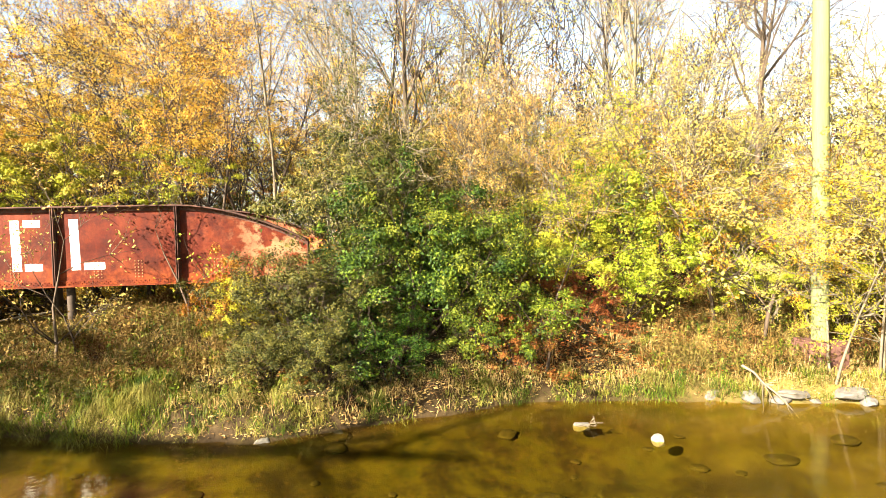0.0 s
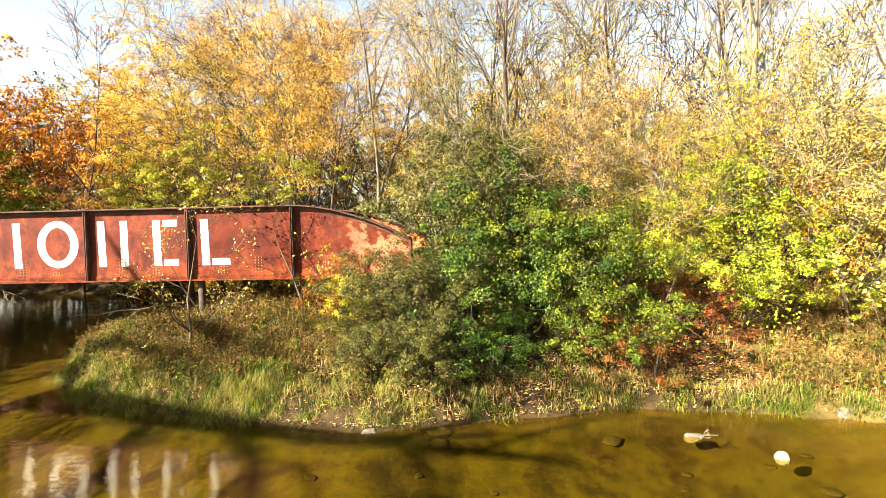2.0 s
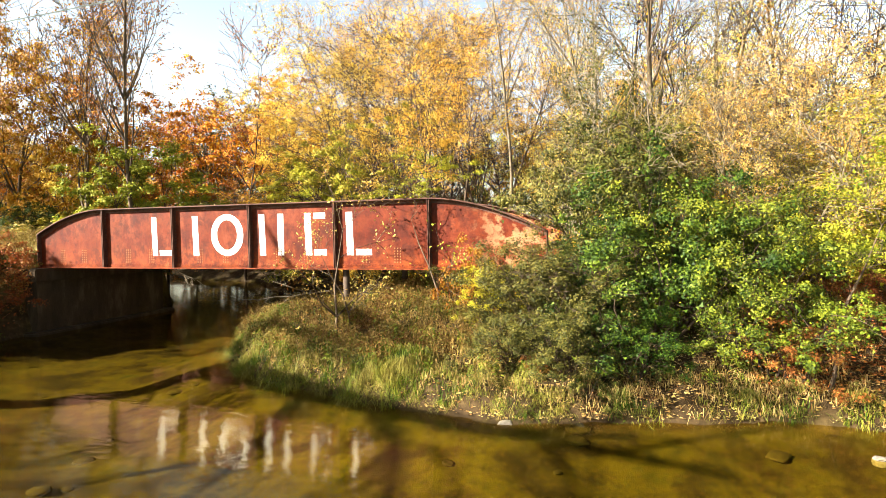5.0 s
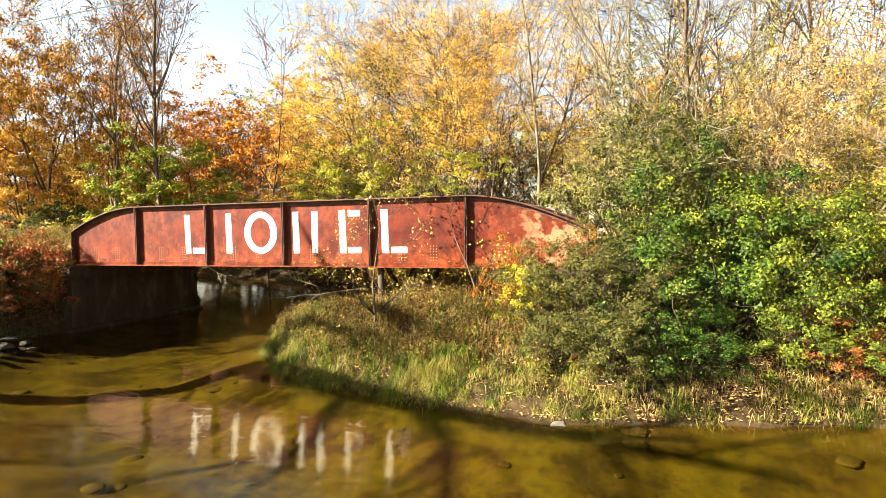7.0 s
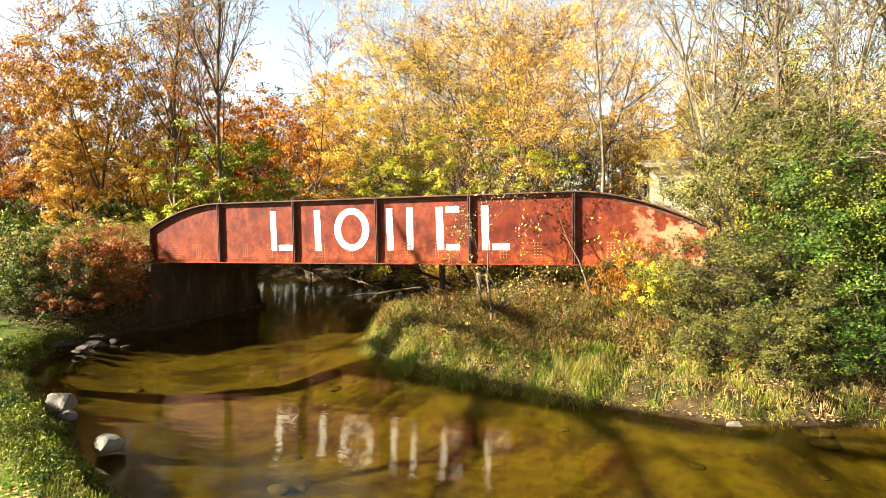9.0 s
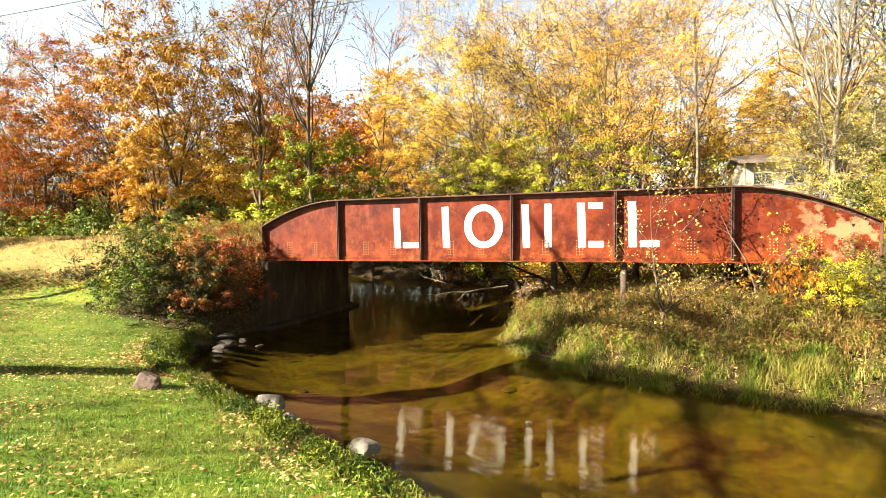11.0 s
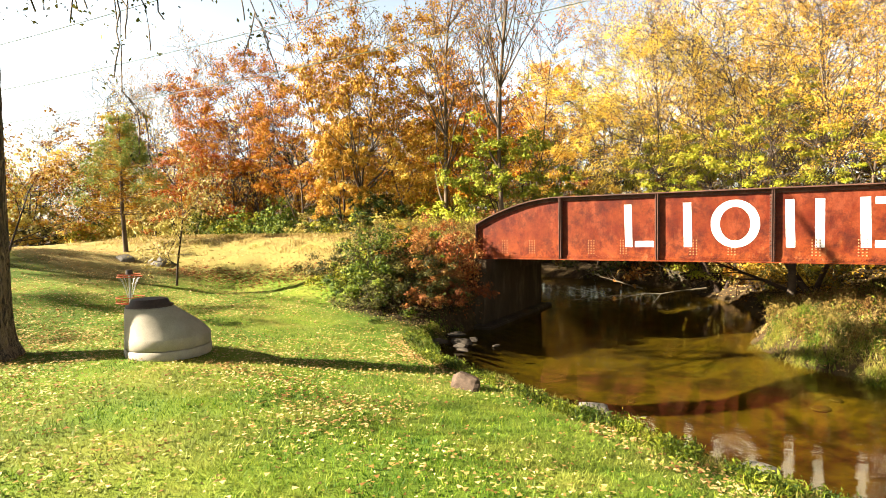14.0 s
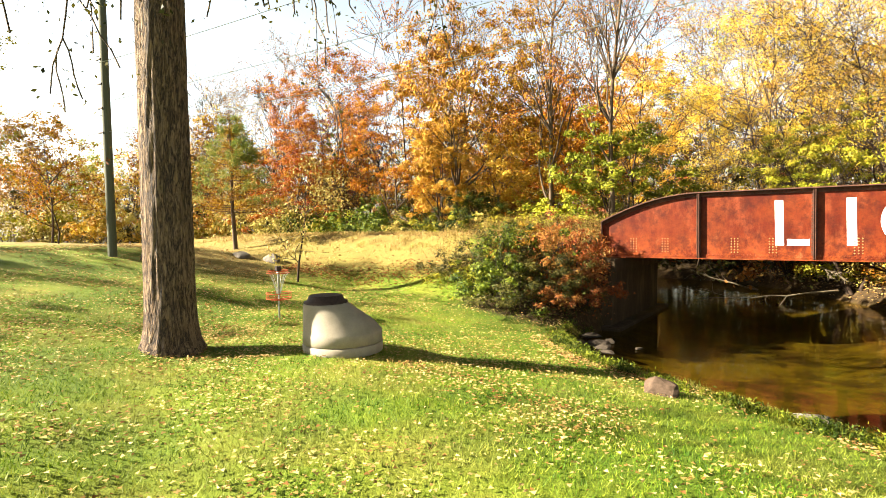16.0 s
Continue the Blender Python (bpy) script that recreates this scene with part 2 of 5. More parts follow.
    bumped(t, p, mixed(t, 0.5, blot, fine), 0.35, 0.012)
    return m


RED = rust_paint()
RUST_TAN = surface("tan rust", [(0.3, (0.30, 0.13, 0.05)), (0.7, (0.50, 0.27, 0.12))], 12, 0.85, 0.3, 0.005)


def ground_material():
    m, t, p = nodes_of("ground cover")
    attr = t.nodes.new("ShaderNodeAttribute")
    attr.attribute_name = "cover"
    sep = t.nodes.new("ShaderNodeSeparateColor")
    t.links.new(attr.outputs["Color"], sep.inputs["Color"])
    n1, n2, n3 = noise_of(t, 0.6, 5), noise_of(t, 5.0, 5), noise_of(t, 45.0, 4, 0.7)
    soil = ramp(t, n2, [(0.3, (0.028, 0.017, 0.008)), (0.55, (0.065, 0.042, 0.02)), (0.75, (0.13, 0.09, 0.042))])
    lawn = ramp(t, n3, [(0.3, (0.10, 0.165, 0.014)), (0.55, (0.215, 0.30, 0.024)), (0.75, (0.35, 0.395, 0.065))])
    lawn = mixed(t, ramp(t, n1, [(0.46, (0, 0, 0)), (0.72, (0.5, 0.5, 0.5))]), lawn, (0.40, 0.33, 0.08))
    lawn = mixed(t, ramp(t, noise_of(t, 0.33, 4, 0.55), [(0.42, (0.75, 0.75, 0.75)), (0.62, (0, 0, 0))]), lawn, mixed(t, 1.0, lawn, (0.52, 0.66, 0.6), "MULTIPLY"))
    dry = ramp(t, n3, [(0.3, (0.165, 0.115, 0.035)), (0.7, (0.31, 0.235, 0.08))])
    dry = mixed(t, ramp(t, n1, [(0.4, (0, 0, 0)), (0.7, (0.5, 0.5, 0.5))]), dry, (0.33, 0.32, 0.09))
    bed = ramp(t, noise_of(t, 0.8, 6, 0.68, None, 0.25), [(0.30, (0.008, 0.005, 0.002)), (0.43, (0.030, 0.020, 0.004)), (0.56, (0.090, 0.073, 0.005)), (0.70, (0.034, 0.042, 0.003))])
    bed = mixed(t, ramp(t, noise_of(t, 2.6, 6, 0.7), [(0.46, (0, 0, 0)), (0.64, (0.6, 0.6, 0.6))]), bed, (0.018, 0.015, 0.003))
    bed = mixed(t, ramp(t, noise_of(t, 9.0, 4, 0.6), [(0.55, (0, 0, 0)), (0.7, (0.5, 0.5, 0.5))]), bed, (0.10, 0.062, 0.02))
    col = mixed(t, sep.outputs["Red"], soil, lawn)
    col = mixed(t, sep.outputs["Green"], col, dry)
    col = mixed(t, sep.outputs["Blue"], col, bed)
    col = mixed(t, 1.0, col, (0.58, 0.55, 0.45), "MULTIPLY")
    t.links.new(col, p.inputs["Base Color"])
    p.inputs["Roughness"].default_value = 0.95
    p.inputs["Specular IOR Level"].default_value = 0.15
    bumped(t, p, mixed(t, 0.5, n2, n3), 0.7, 0.05)
    return m


def water_material():
    """Clear shallow water: a tinted see-through body under a rippled mirror surface."""
    m, t, p = nodes_of("shallow river water")
    t.nodes.remove(p)
    clear = node(t, "ShaderNodeBsdfTransparent", Color=(0.86, 0.77, 0.36, 1))
    gloss = node(t, "ShaderNodeBsdfGlossy", Roughness=0.012, Color=(0.80, 0.74, 0.62, 1))
    facing = node(t, "ShaderNodeLayerWeight", Blend=0.5)
    steep, fres = t.nodes.new("ShaderNodeMath"), t.nodes.new("ShaderNodeMath")
    steep.operation, fres.operation = "POWER", "MULTIPLY_ADD"
    steep.inputs[1].default_value, fres.inputs[1].default_value, fres.inputs[2].default_value = 5.0, 0.98, 0.02
    t.links.new(facing.outputs["Facing"], steep.inputs[0])
    t.links.new(steep.outputs["Value"], fres.inputs[0])
    rip = node(t, "ShaderNodeBump", Strength=0.19, Distance=0.05)
    t.links.new(mixed(t, 0.27, noise_of(t, 1.5, 2, 0.45, (0.6, 1.6, 1)), noise_of(t, 8.0, 3, 0.55, (0.5, 1.5, 1))), rip.inputs["Height"])
    for n in (gloss, facing):
        t.links.new(rip.outputs["Normal"], n.inputs["Normal"])
    mx = t.nodes.new("ShaderNodeMixShader")
    t.links.new(fres.outputs["Value"], mx.inputs["Fac"])
    t.links.new(clear.outputs["BSDF"], mx.inputs[1])
    t.links.new(gloss.outputs["BSDF"], mx.inputs[2])
    t.links.new(mx.outputs["Shader"], t.nodes["Material Output"].inputs["Surface"])
    return m


# ---- building helpers ----
def mesh_of(name, verts, faces, material=None, smooth=False):
    me = bpy.data.meshes.new(name)
    me.from_pydata(verts, [], faces)
    if material:
        me.materials.append(material)
    if smooth:
        me.polygons.foreach_set("use_smooth", [True] * len(me.polygons))
    return me


def quads_mesh(name, quads, material):
    """A mesh of loose faces, from an array of shape (faces, corners, 3)."""
    n, k = quads.shape[:2]
    me = bpy.data.meshes.new(name)
    me.vertices.add(k * n)
    me.vertices.foreach_set("co", np.ascontiguousarray(quads, dtype=np.float32).ravel())
    me.loops.add(k * n)
    me.loops.foreach_set("vertex_index", np.arange(k * n, dtype=np.int32))
    me.polygons.add(n)
    me.polygons.foreach_set("loop_start", np.arange(0, k * n, k, dtype=np.int32))
    me.update(calc_edges=True)
    me.materials.append(material)
    return me


def thing(name, label, category, at=(0, 0, 0), group="", kind=""):
    e = new(name)
    e.location = at
    return tagged(e, label, category, group, kind)


def part(name, data, material, parent, label=""):
    """One mesh object under a thing or a part, from a bmesh or a mesh."""
    if isinstance(data, bmesh.types.BMesh):
        me = bpy.data.meshes.new(name)
        data.to_mesh(me)
        data.free()
    else:
        me = data
    if material and not me.materials:
        me.materials.append(material)
    ob = new(name, me)
    ob.parent = parent
    return tagged(ob, label)


def box(x0, x1, y0, y1, z0, z1, bevel=0.0):
    bm = bmesh.new()
    bmesh.ops.create_cube(bm, size=1, matrix=Matrix.Translation(((x0 + x1) / 2, (y0 + y1) / 2, (z0 + z1) / 2)) @ Matrix.Diagonal((x1 - x0, y1 - y0, z1 - z0, 1)))
    if bevel:
        bmesh.ops.bevel(bm, geom=bm.edges[:], offset=bevel, segments=2, affect="EDGES")
    return bm


def tubes(paths, sides=5):
    """Verts and faces of tapered tubes; each path is a list of (point, radius)."""
    verts, faces = [], []
    for path in paths:
        k = sides if path[0][1] > 0.03 else max(3, sides - 2)
        base = len(verts)
        for i, (p, r) in enumerate(path):
            q = path[min(i + 1, len(path) - 1)][0] - path[max(i - 1, 0)][0]
            if q.length < 1e-6:
                q = Vector((0, 0, 1))
            q.normalize()
            u = q.orthogonal().normalized() if abs(q.z) < 0.99 else Vector((1, 0, 0))
            v = q.cross(u)
            for j in range(k):
                a = 2 * math.pi * j / k
                verts.append(p + (u * math.cos(a) + v * math.sin(a)) * r)
        for i in range(len(path) - 1):
            for j in range(k):
                a, b = base + i * k + j, base + i * k + (j + 1) % k
                faces.append((a, b, b + k, a + k))
    return verts, faces


def leaf_quads(rng, anchors, per, spread, size, droop=0.0, slim=0.55, corners=4):
    """Leaf blades scattered round anchor points."""
    pts = np.repeat(np.asarray(anchors, dtype=float), per, axis=0)
    n = len(pts)
    pts = pts + rng.normal(0, spread, (n, 3))
    d = rng.normal(0, 1, (n, 3))
    d[:, 2] -= droop
    d /= np.linalg.norm(d, axis=1)[:, None]
    s = rng.normal(0, 1, (n, 3))
    s -= (s * d).sum(1)[:, None] * d
    s /= np.linalg.norm(s, axis=1)[:, None]
    up = np.cross(d, s)
    le = size * rng.uniform(0.6, 1.3, (n, 1))
    if corners == 3:
        return np.stack([pts - d * le * 0.5, pts + s * le * slim * 0.9, pts + d * le * 0.5 - s * le * slim * 0.2], 1)
    q = np.empty((n, 4, 3))
    q[:, 0] = pts - d * le * 0.5
    q[:, 1] = pts + s * le * slim * 0.5 + up * le * 0.1
    q[:, 2] = pts + d * le * 0.5
    q[:, 3] = pts - s * le * slim * 0.5 + up * le * 0.1
    return q


def leaf_clumps(rng, tips, count, per, radius, size, flat=0.65, slim=0.6, droop=0.0, wild=0.6, corners=4):
    """Leaves in rounded sprays: they face out of their spray and out of the crown, so each spray has a lit and a shaded side."""
    a = np.asarray(tips, dtype=float)
    a = a[rng.permutation(len(a))]
    chosen = np.empty((0, 3))
    for gap in (1.0, 0.8, 0.6, 0.4, 0.0):
        for q in a:
            if len(chosen) >= count:
                break
            if not len(chosen) or gap == 0.0 or ((chosen - q) ** 2).sum(1).min() > (gap * radius) ** 2:
                chosen = np.concatenate([chosen, q[None]])
    centre = a.mean(0) - np.array([0, 0, 0.35 * a[:, 2].std()])
    big = radius * rng.uniform(0.55, 1.25, (len(chosen), 1))
    n = len(chosen) * per
    u = rng.normal(0, 1, (n, 3))
    u /= np.linalg.norm(u, axis=1)[:, None]
    pts = np.repeat(chosen, per, axis=0) + u * np.repeat(big, per, axis=0) * (rng.random((n, 1)) ** 0.45 + 0.16 * rng.normal(0, 1, (n, 1))) * np.array([1, 1, flat])
    away = pts - centre
    away /= np.linalg.norm(away, axis=1)[:, None] + 1e-6
    up = 0.75 * u + 0.55 * away + np.array([0, 0, 0.45]) + wild * rng.normal(0, 1, (n, 3))
    up /= np.linalg.norm(up, axis=1)[:, None]
    d = rng.normal(0, 1, (n, 3)) - np.array([0, 0, droop])
    d -= (d * up).sum(1)[:, None] * up
    d /= np.linalg.norm(d, axis=1)[:, None]
    s = np.cross(up, d)
    le = size * rng.uniform(0.6, 1.3, (n, 1))
    if corners == 3:
        return np.stack([pts - d * le * 0.5, pts + d * le * 0.1 + s * le * slim * 0.6, pts + d * le * 0.45 - s * le * slim * 0.5], 1)
    q = np.empty((n, 4, 3))
    q[:, 0] = pts - d * le * 0.5
    q[:, 1] = pts - d * le * 0.05 + s * le * slim * 0.5 + up * le * 0.12
    q[:, 2] = pts + d * le * 0.5 - up * le * 0.1
    q[:, 3] = pts - d * le * 0.05 - s * le * slim * 0.5 + up * le * 0.12
    return q


def grow(rnd, start, way, length, radius, depth, spec, paths, tips):
    """One limb that wanders, thins out and sends off limbs of the next order."""
    n = spec["steps"][depth]
    p, d = Vector(start), Vector(way).normalized()
    path = [(p.copy(), radius)]
    marks = []
    for i in range(n):
        wob = Vector((rnd.gauss(0, 1), rnd.gauss(0, 1), rnd.gauss(0, 1))) * spec["wobble"][depth]
        d = (d + wob + Vector((0, 0, spec["rise"][depth]))).normalized()
        p = p + d * (length / n)
        path.append((p.copy(), max(radius * (1 - 0.85 * (i + 1) / n), spec.get("least", 0.006))))
        marks.append((p.copy(), d.copy(), (i + 1) / n))
    paths.append(path)
    last = depth + 1 >= len(spec["steps"])
    if last or depth >= len(spec["steps"]) - 2:
        tips.extend(m[0] for m in marks[n // 3:])
    if last:
        return
    for _ in range(spec["kids"][depth]):
        f = rnd.uniform(spec["from"][depth], 1.0)
        i = min(int(f * n), n - 1)
        q, qd, _ = marks[i]
        side = Vector((rnd.gauss(0, 1), rnd.gauss(0, 1), rnd.gauss(0, 0.4)))
        side = (side - qd * side.dot(qd)).normalized()
        kd = (qd * math.cos(spec["fork"][depth]) + side * math.sin(spec["fork"][depth])).normalized()
        grow(rnd, q, kd, length * spec["ratio"][depth] * rnd.uniform(0.7, 1.2) * (1.25 - 0.5 * f),
             max(path[i][1] * 0.55, spec.get("least", 0.006) + 0.002), depth + 1, spec, paths, tips)


def plant(seed, height, radius, spec, stems=1, lean=0.1, sides=5, twigs=1.0):
    """The limbs of a tree or shrub, and the points where its leaves sit."""
    rnd = random.Random(seed)
    paths, tips = [], []
    for k in range(stems):
        a = rnd.uniform(0, 6.283)
        way = Vector((math.cos(a) * lean, math.sin(a) * lean, 1))
        off = Vector((math.cos(a), math.sin(a), 0)) * (0.0 if stems == 1 else rnd.uniform(0.05, 0.25))
        grow(rnd, off - Vector((0, 0, 0.15)), way, height * rnd.uniform(0.8, 1.0) if stems > 1 else height, radius, 0, spec, paths, tips)
    last = spec["steps"][-1 if twigs else -2] + 1
    v, f = tubes([p for p in paths if len(p) > last or rnd.random() < twigs], sides)
    return (v, f), [tuple(t) for t in tips]


TALL = dict(least=0.012, steps=(9, 6, 4, 2), wobble=(0.05, 0.13, 0.2, 0.25), rise=(0.03, 0.10, 0.07, 0.02), kids=(13, 6, 4), **{"from": (0.3, 0.2, 0.2)}, fork=(0.65, 0.6, 0.65), ratio=(0.36, 0.5, 0.5))
BROAD = dict(least=0.011, steps=(7, 6, 4, 2), wobble=(0.07, 0.14, 0.2, 0.25), rise=(0.02, 0.06, 0.03, 0.0), kids=(14, 6, 4), **{"from": (0.2, 0.2, 0.2)}, fork=(0.95, 0.75, 0.7), ratio=(0.45, 0.5, 0.5))
POLE = dict(least=0.012, steps=(10, 5, 4, 2), wobble=(0.065, 0.13, 0.2, 0.25), rise=(0.03, 0.12, 0.08, 0.02), kids=(34, 5, 3), **{"from": (0.08, 0.2, 0.2)}, fork=(0.62, 0.55, 0.65), ratio=(0.22, 0.5, 0.5))
FARTREE = dict(least=0.016, steps=(5, 4, 2), wobble=(0.07, 0.14, 0.2), rise=(0.02, 0.06, 0.03), kids=(16, 7), **{"from": (0.15, 0.2)}, fork=(0.9, 0.75), ratio=(0.45, 0.5))
SLENDER = dict(least=0.017, steps=(7, 3, 2), wobble=(0.05, 0.14, 0.2), rise=(0.03, 0.10, 0.04), kids=(26, 5), **{"from": (0.12, 0.2)}, fork=(0.75, 0.7), ratio=(0.26, 0.5))
BUSH = dict(steps=(5, 4, 3), wobble=(0.16, 0.2, 0.25), rise=(0.0, 0.0, -0.02), kids=(8, 5), **{"from": (0.12, 0.15)}, fork=(0.75, 0.8), ratio=(0.5, 0.55))
ROUND = dict(least=0.011, steps=(6, 5, 3), wobble=(0.08, 0.16, 0.22), rise=(0.02, 0.04, 0.0), kids=(12, 6), **{"from": (0.15, 0.2)}, fork=(0.8, 0.75), ratio=(0.36, 0.5))
UNDER = dict(steps=(4, 3, 2), wobble=(0.16, 0.2, 0.25), rise=(0.0, 0.0, -0.02), kids=(7, 4), **{"from": (0.08, 0.15)}, fork=(0.8, 0.8), ratio=(0.5, 0.55))


class Kind:
    """A grown plant whose meshes many copies share."""

    def __init__(self, seed, height, radius, spec, per, spread, size, bark, stems=1, lean=0.1, droop=0.0, slim=0.55, thin=1.0, twigs=0.6, sides=5, corners=4, core=0, clump=None):
        (v, f), tips = plant(seed, height, radius, spec, stems, lean, sides, twigs)
        self.wood = mesh_of("trunk", v, f, bark, True)
        rng = np.random.default_rng(seed)
        a = np.array(tips)
        if thin < 1:
            a = a[rng.random(len(a)) < thin]
        if clump:
            leaves = leaf_clumps(rng, a, clump[0], per, spread, size, clump[1], slim, droop, 0.6, corners)
        else:
            leaves = leaf_quads(rng, a, per, spread, size, droop, slim, corners)
        if core:
            inner = a[rng.integers(0, len(a), core)] * np.array([0.58, 0.58, 0.72])
            leaves = np.concatenate([leaves, leaf_quads(rng, inner, 1, spread * 1.5, size * 1.5, droop, 0.7, corners)])
        self.crown = quads_mesh("crown", leaves, LEAF["green"])

    def put(self, name, label, category, leaves, x, y, turn=0.0, size=1.0, group="", z=None, tall=1.0, tilt=(0, 0)):
        e = thing(name, label, category, (x, y, (height_at(x, y) if z is None else z) - 0.03), group)
        e.rotation_euler = (tilt[0], tilt[1], turn)
        e.scale = (size, size, size * tall)
        w = part("trunk" if "tree" in name or name == "sapling" else "stem", self.wood, None, e)
        if name == "sapling":
            w["kind"] = "stuff"
        c = part("crown" if "tree" in name else "foliage", self.crown, None, e)
        c.material_slots[0].link = "OBJECT"
        c.material_slots[0].material = LEAF[leaves]
        return e


# ---- the land ----
LEFT_BANK = [(60, -14), (20, -6), (6, -2.5), (-2, 0.6), (-7, 3.2), (-10.9, 5.0), (-12.4, 5.75), (-13.2, 6.4), (-14.5, 6.95), (-16.3, 8.0), (-17.8, 8.7), (-18.8, 9.4),
             (-19.6, 10.3), (-20.2, 11.4), (-20.6, 13.0), (-20.9, 15.0), (-20.6, 21.0), (-24, 25), (-32, 28), (-60, 31), (-110, 33)]
RIGHT_BANK = [(60, 6), (25, 8.2), (10, 10.1), (7.3, 10.75), (5.0, 11.3), (2.6, 11.5), (1.9, 11.15), (0.2, 10.8), (-0.9, 10.5), (-2.3, 10.1), (-4.5, 10.5), (-6.3, 11.0),
              (-8.0, 11.45), (-9.4, 12.2), (-10.4, 13.0), (-11.2, 13.8), (-11.8, 14.9), (-12.2, 16.2), (-12.0, 18.0), (-12.0, 20.5), (-12.6, 24), (-15.5, 29.3), (-20, 33), (-32, 36), (-60, 39), (-110, 41)]
RIVER = LEFT_BANK + RIGHT_BANK[::-1]


def line_distance(x, y, line):
    best = np.full(np.shape(x), 1e9)
    for (ax, ay), (bx, by) in zip(line[:-1], line[1:]):
        dx, dy = bx - ax, by - ay
        s = np.clip(((x - ax) * dx + (y - ay) * dy) / (dx * dx + dy * dy), 0, 1)
        best = np.minimum(best, np.hypot(x - ax - s * dx, y - ay - s * dy))
    return best


def in_river(x, y):
    inside = np.zeros(np.shape(x), bool)
    for (ax, ay), (bx, by) in zip(RIVER, RIVER[1:] + RIVER[:1]):
        if ay != by:
            inside ^= ((ay > y) != (by > y)) & (x < (bx - ax) * (y - ay) / (by - ay) + ax)
    return inside


def smooth(a, b, v):
    s = np.clip((v - a) / (b - a), 0, 1)
    return s * s * (3 - 2 * s)


def bumps(x, y):
    return 0.5 * np.sin(0.9 * x + 1.3 * np.sin(0.7 * y)) * np.sin(1.1 * y + 0.8 * np.sin(0.6 * x)) + 0.5 * np.sin(2.3 * x + y) * np.sin(1.9 * y - 1.2 * x)


def land(x, y):
    """Height of the ground and the share of lawn, dry grass and river bed."""
    x, y = np.asarray(x, float), np.asarray(y, float)
    dl, dr, wet = line_distance(x, y, LEFT_BANK), line_distance(x, y, RIGHT_BANK), in_river(x, y)
    d = np.minimum(dl, dr)
    left = dl < dr
    ragged = 0.5 * bumps(1.7 * x, 1.7 * y) + 0.5 * bumps(4.1 * x + 2, 4.1 * y)
    hl = 0.05 * smooth(0, 0.1, d) + 0.36 * smooth(0, 0.28, d - 0.22 - 0.3 * ragged) + 0.125 * np.minimum(d, 6.3) + 0.02 * np.clip(d - 6.3, 0, 3.2) + 0.19 * np.clip(d - 9.5, 0, 9) + 0.010 * np.clip(d - 18.5, 0, 60)
    berm = smooth(-20.9, -21.3, x) * (1 - smooth(1.8, 6.5, np.abs(y - 18.4))) * smooth(-75, -40, x)
    hl = hl + np.maximum(0, 3.25 - hl) * berm
    hr = (0.28 + 0.2 * smooth(-1, -4, x)) * (0.15 * smooth(0, 0.1, d) + 0.85 * smooth(0, 0.35, d - 0.1 - 0.2 * ragged)) + 0.19 * np.minimum(d, 4.5) + 0.045 * np.clip(d - 4.5, 0, 40)
    bank = smooth(-3.2, 0.5, x) * (1 - smooth(1.8, 6.2, np.abs(y - 18.0)))
    hr = hr + np.maximum(0, 3.1 - hr) * bank
    h = np.where(left, hl + 0.035 * bumps(x, y) * smooth(0.3, 3, d), hr + 0.19 * bumps(1.9 * x, 1.9 * y) * smooth(0.1, 0.8, d))
    bed = -0.06 - 0.5 * smooth(0.0, 2.8, d) + 0.05 * bumps(1.3 * x, 1.3 * y) * smooth(0.3, 2, d)
    h = np.where(wet, bed, h)
    lawn = np.where(left & (y < 30), smooth(0.15, 0.5, d - 0.3 * ragged) * (1 - smooth(1.4, 2.6, hl) * smooth(7.5, 9.5, y)), 0.0)
    lawn = np.where(left, lawn * (1 - smooth(11.2, 12.2, y) * smooth(-25.5, -24.0, x)), 0.0)
    dry = np.where(left, smooth(1.5, 2.3, hl) * smooth(7, 9.5, y) * smooth(26, 22, y), 0.9 * smooth(4.5, 7.5, x) * smooth(4.0, 1.5, d))
    # bed colour turns tan in uneven patches towards +x; its height is unchanged
    tan_bed = smooth(1.0, 8, x) * (0.5 + 0.4 * bumps(0.9 * x, 1.6 * y))
    return h, lawn * ~wet, np.where(wet, tan_bed, dry), np.where(wet, smooth(0.0, 0.3, d) * (1 - 0.6 * np.clip(tan_bed, 0, 1)), 0.0)


def height_at(x, y):
    return float(land(np.array([x]), np.array([y]))[0][0])


def make_ground():
    def axis(a, b, step, reach):
        core = list(np.arange(a, b, step))
        out, s = [], step
        lo, hi = a, core[-1]
        lows, highs = [], []
        while lo > -reach:
            s *= 1.22
            lo -= s
            lows.append(lo)
        s = step
        while hi < reach:
            s *= 1.22
            hi += s
            highs.append(hi)
        return np.array(lows[::-1] + core + highs)
    xs, ys = axis(-46, 16, 0.29, 1500), axis(-6, 34, 0.29, 1500)
    X, Y = np.meshgrid(xs, ys)
    h, lawn, dry, bed = land(X.ravel(), Y.ravel())
    nx, ny = len(xs), len(ys)
    verts = np.stack([X.ravel(), Y.ravel(), h], 1)
    i = (np.arange(ny - 1)[:, None] * nx + np.arange(nx - 1)[None, :]).ravel()
    faces = np.stack([i, i + 1, i + nx + 1, i + nx], 1)
    me = bpy.data.meshes.new("ground")
    me.from_pydata(verts.tolist(), [], faces.tolist())
    att = me.color_attributes.new("cover", "FLOAT_COLOR", "POINT")
    att.data.foreach_set("color", np.stack([lawn, dry, bed, np.ones_like(bed)], 1).astype(np.float32).ravel())
    me.polygons.foreach_set("use_smooth", [True] * len(me.polygons))
    me.materials.append(ground_material())
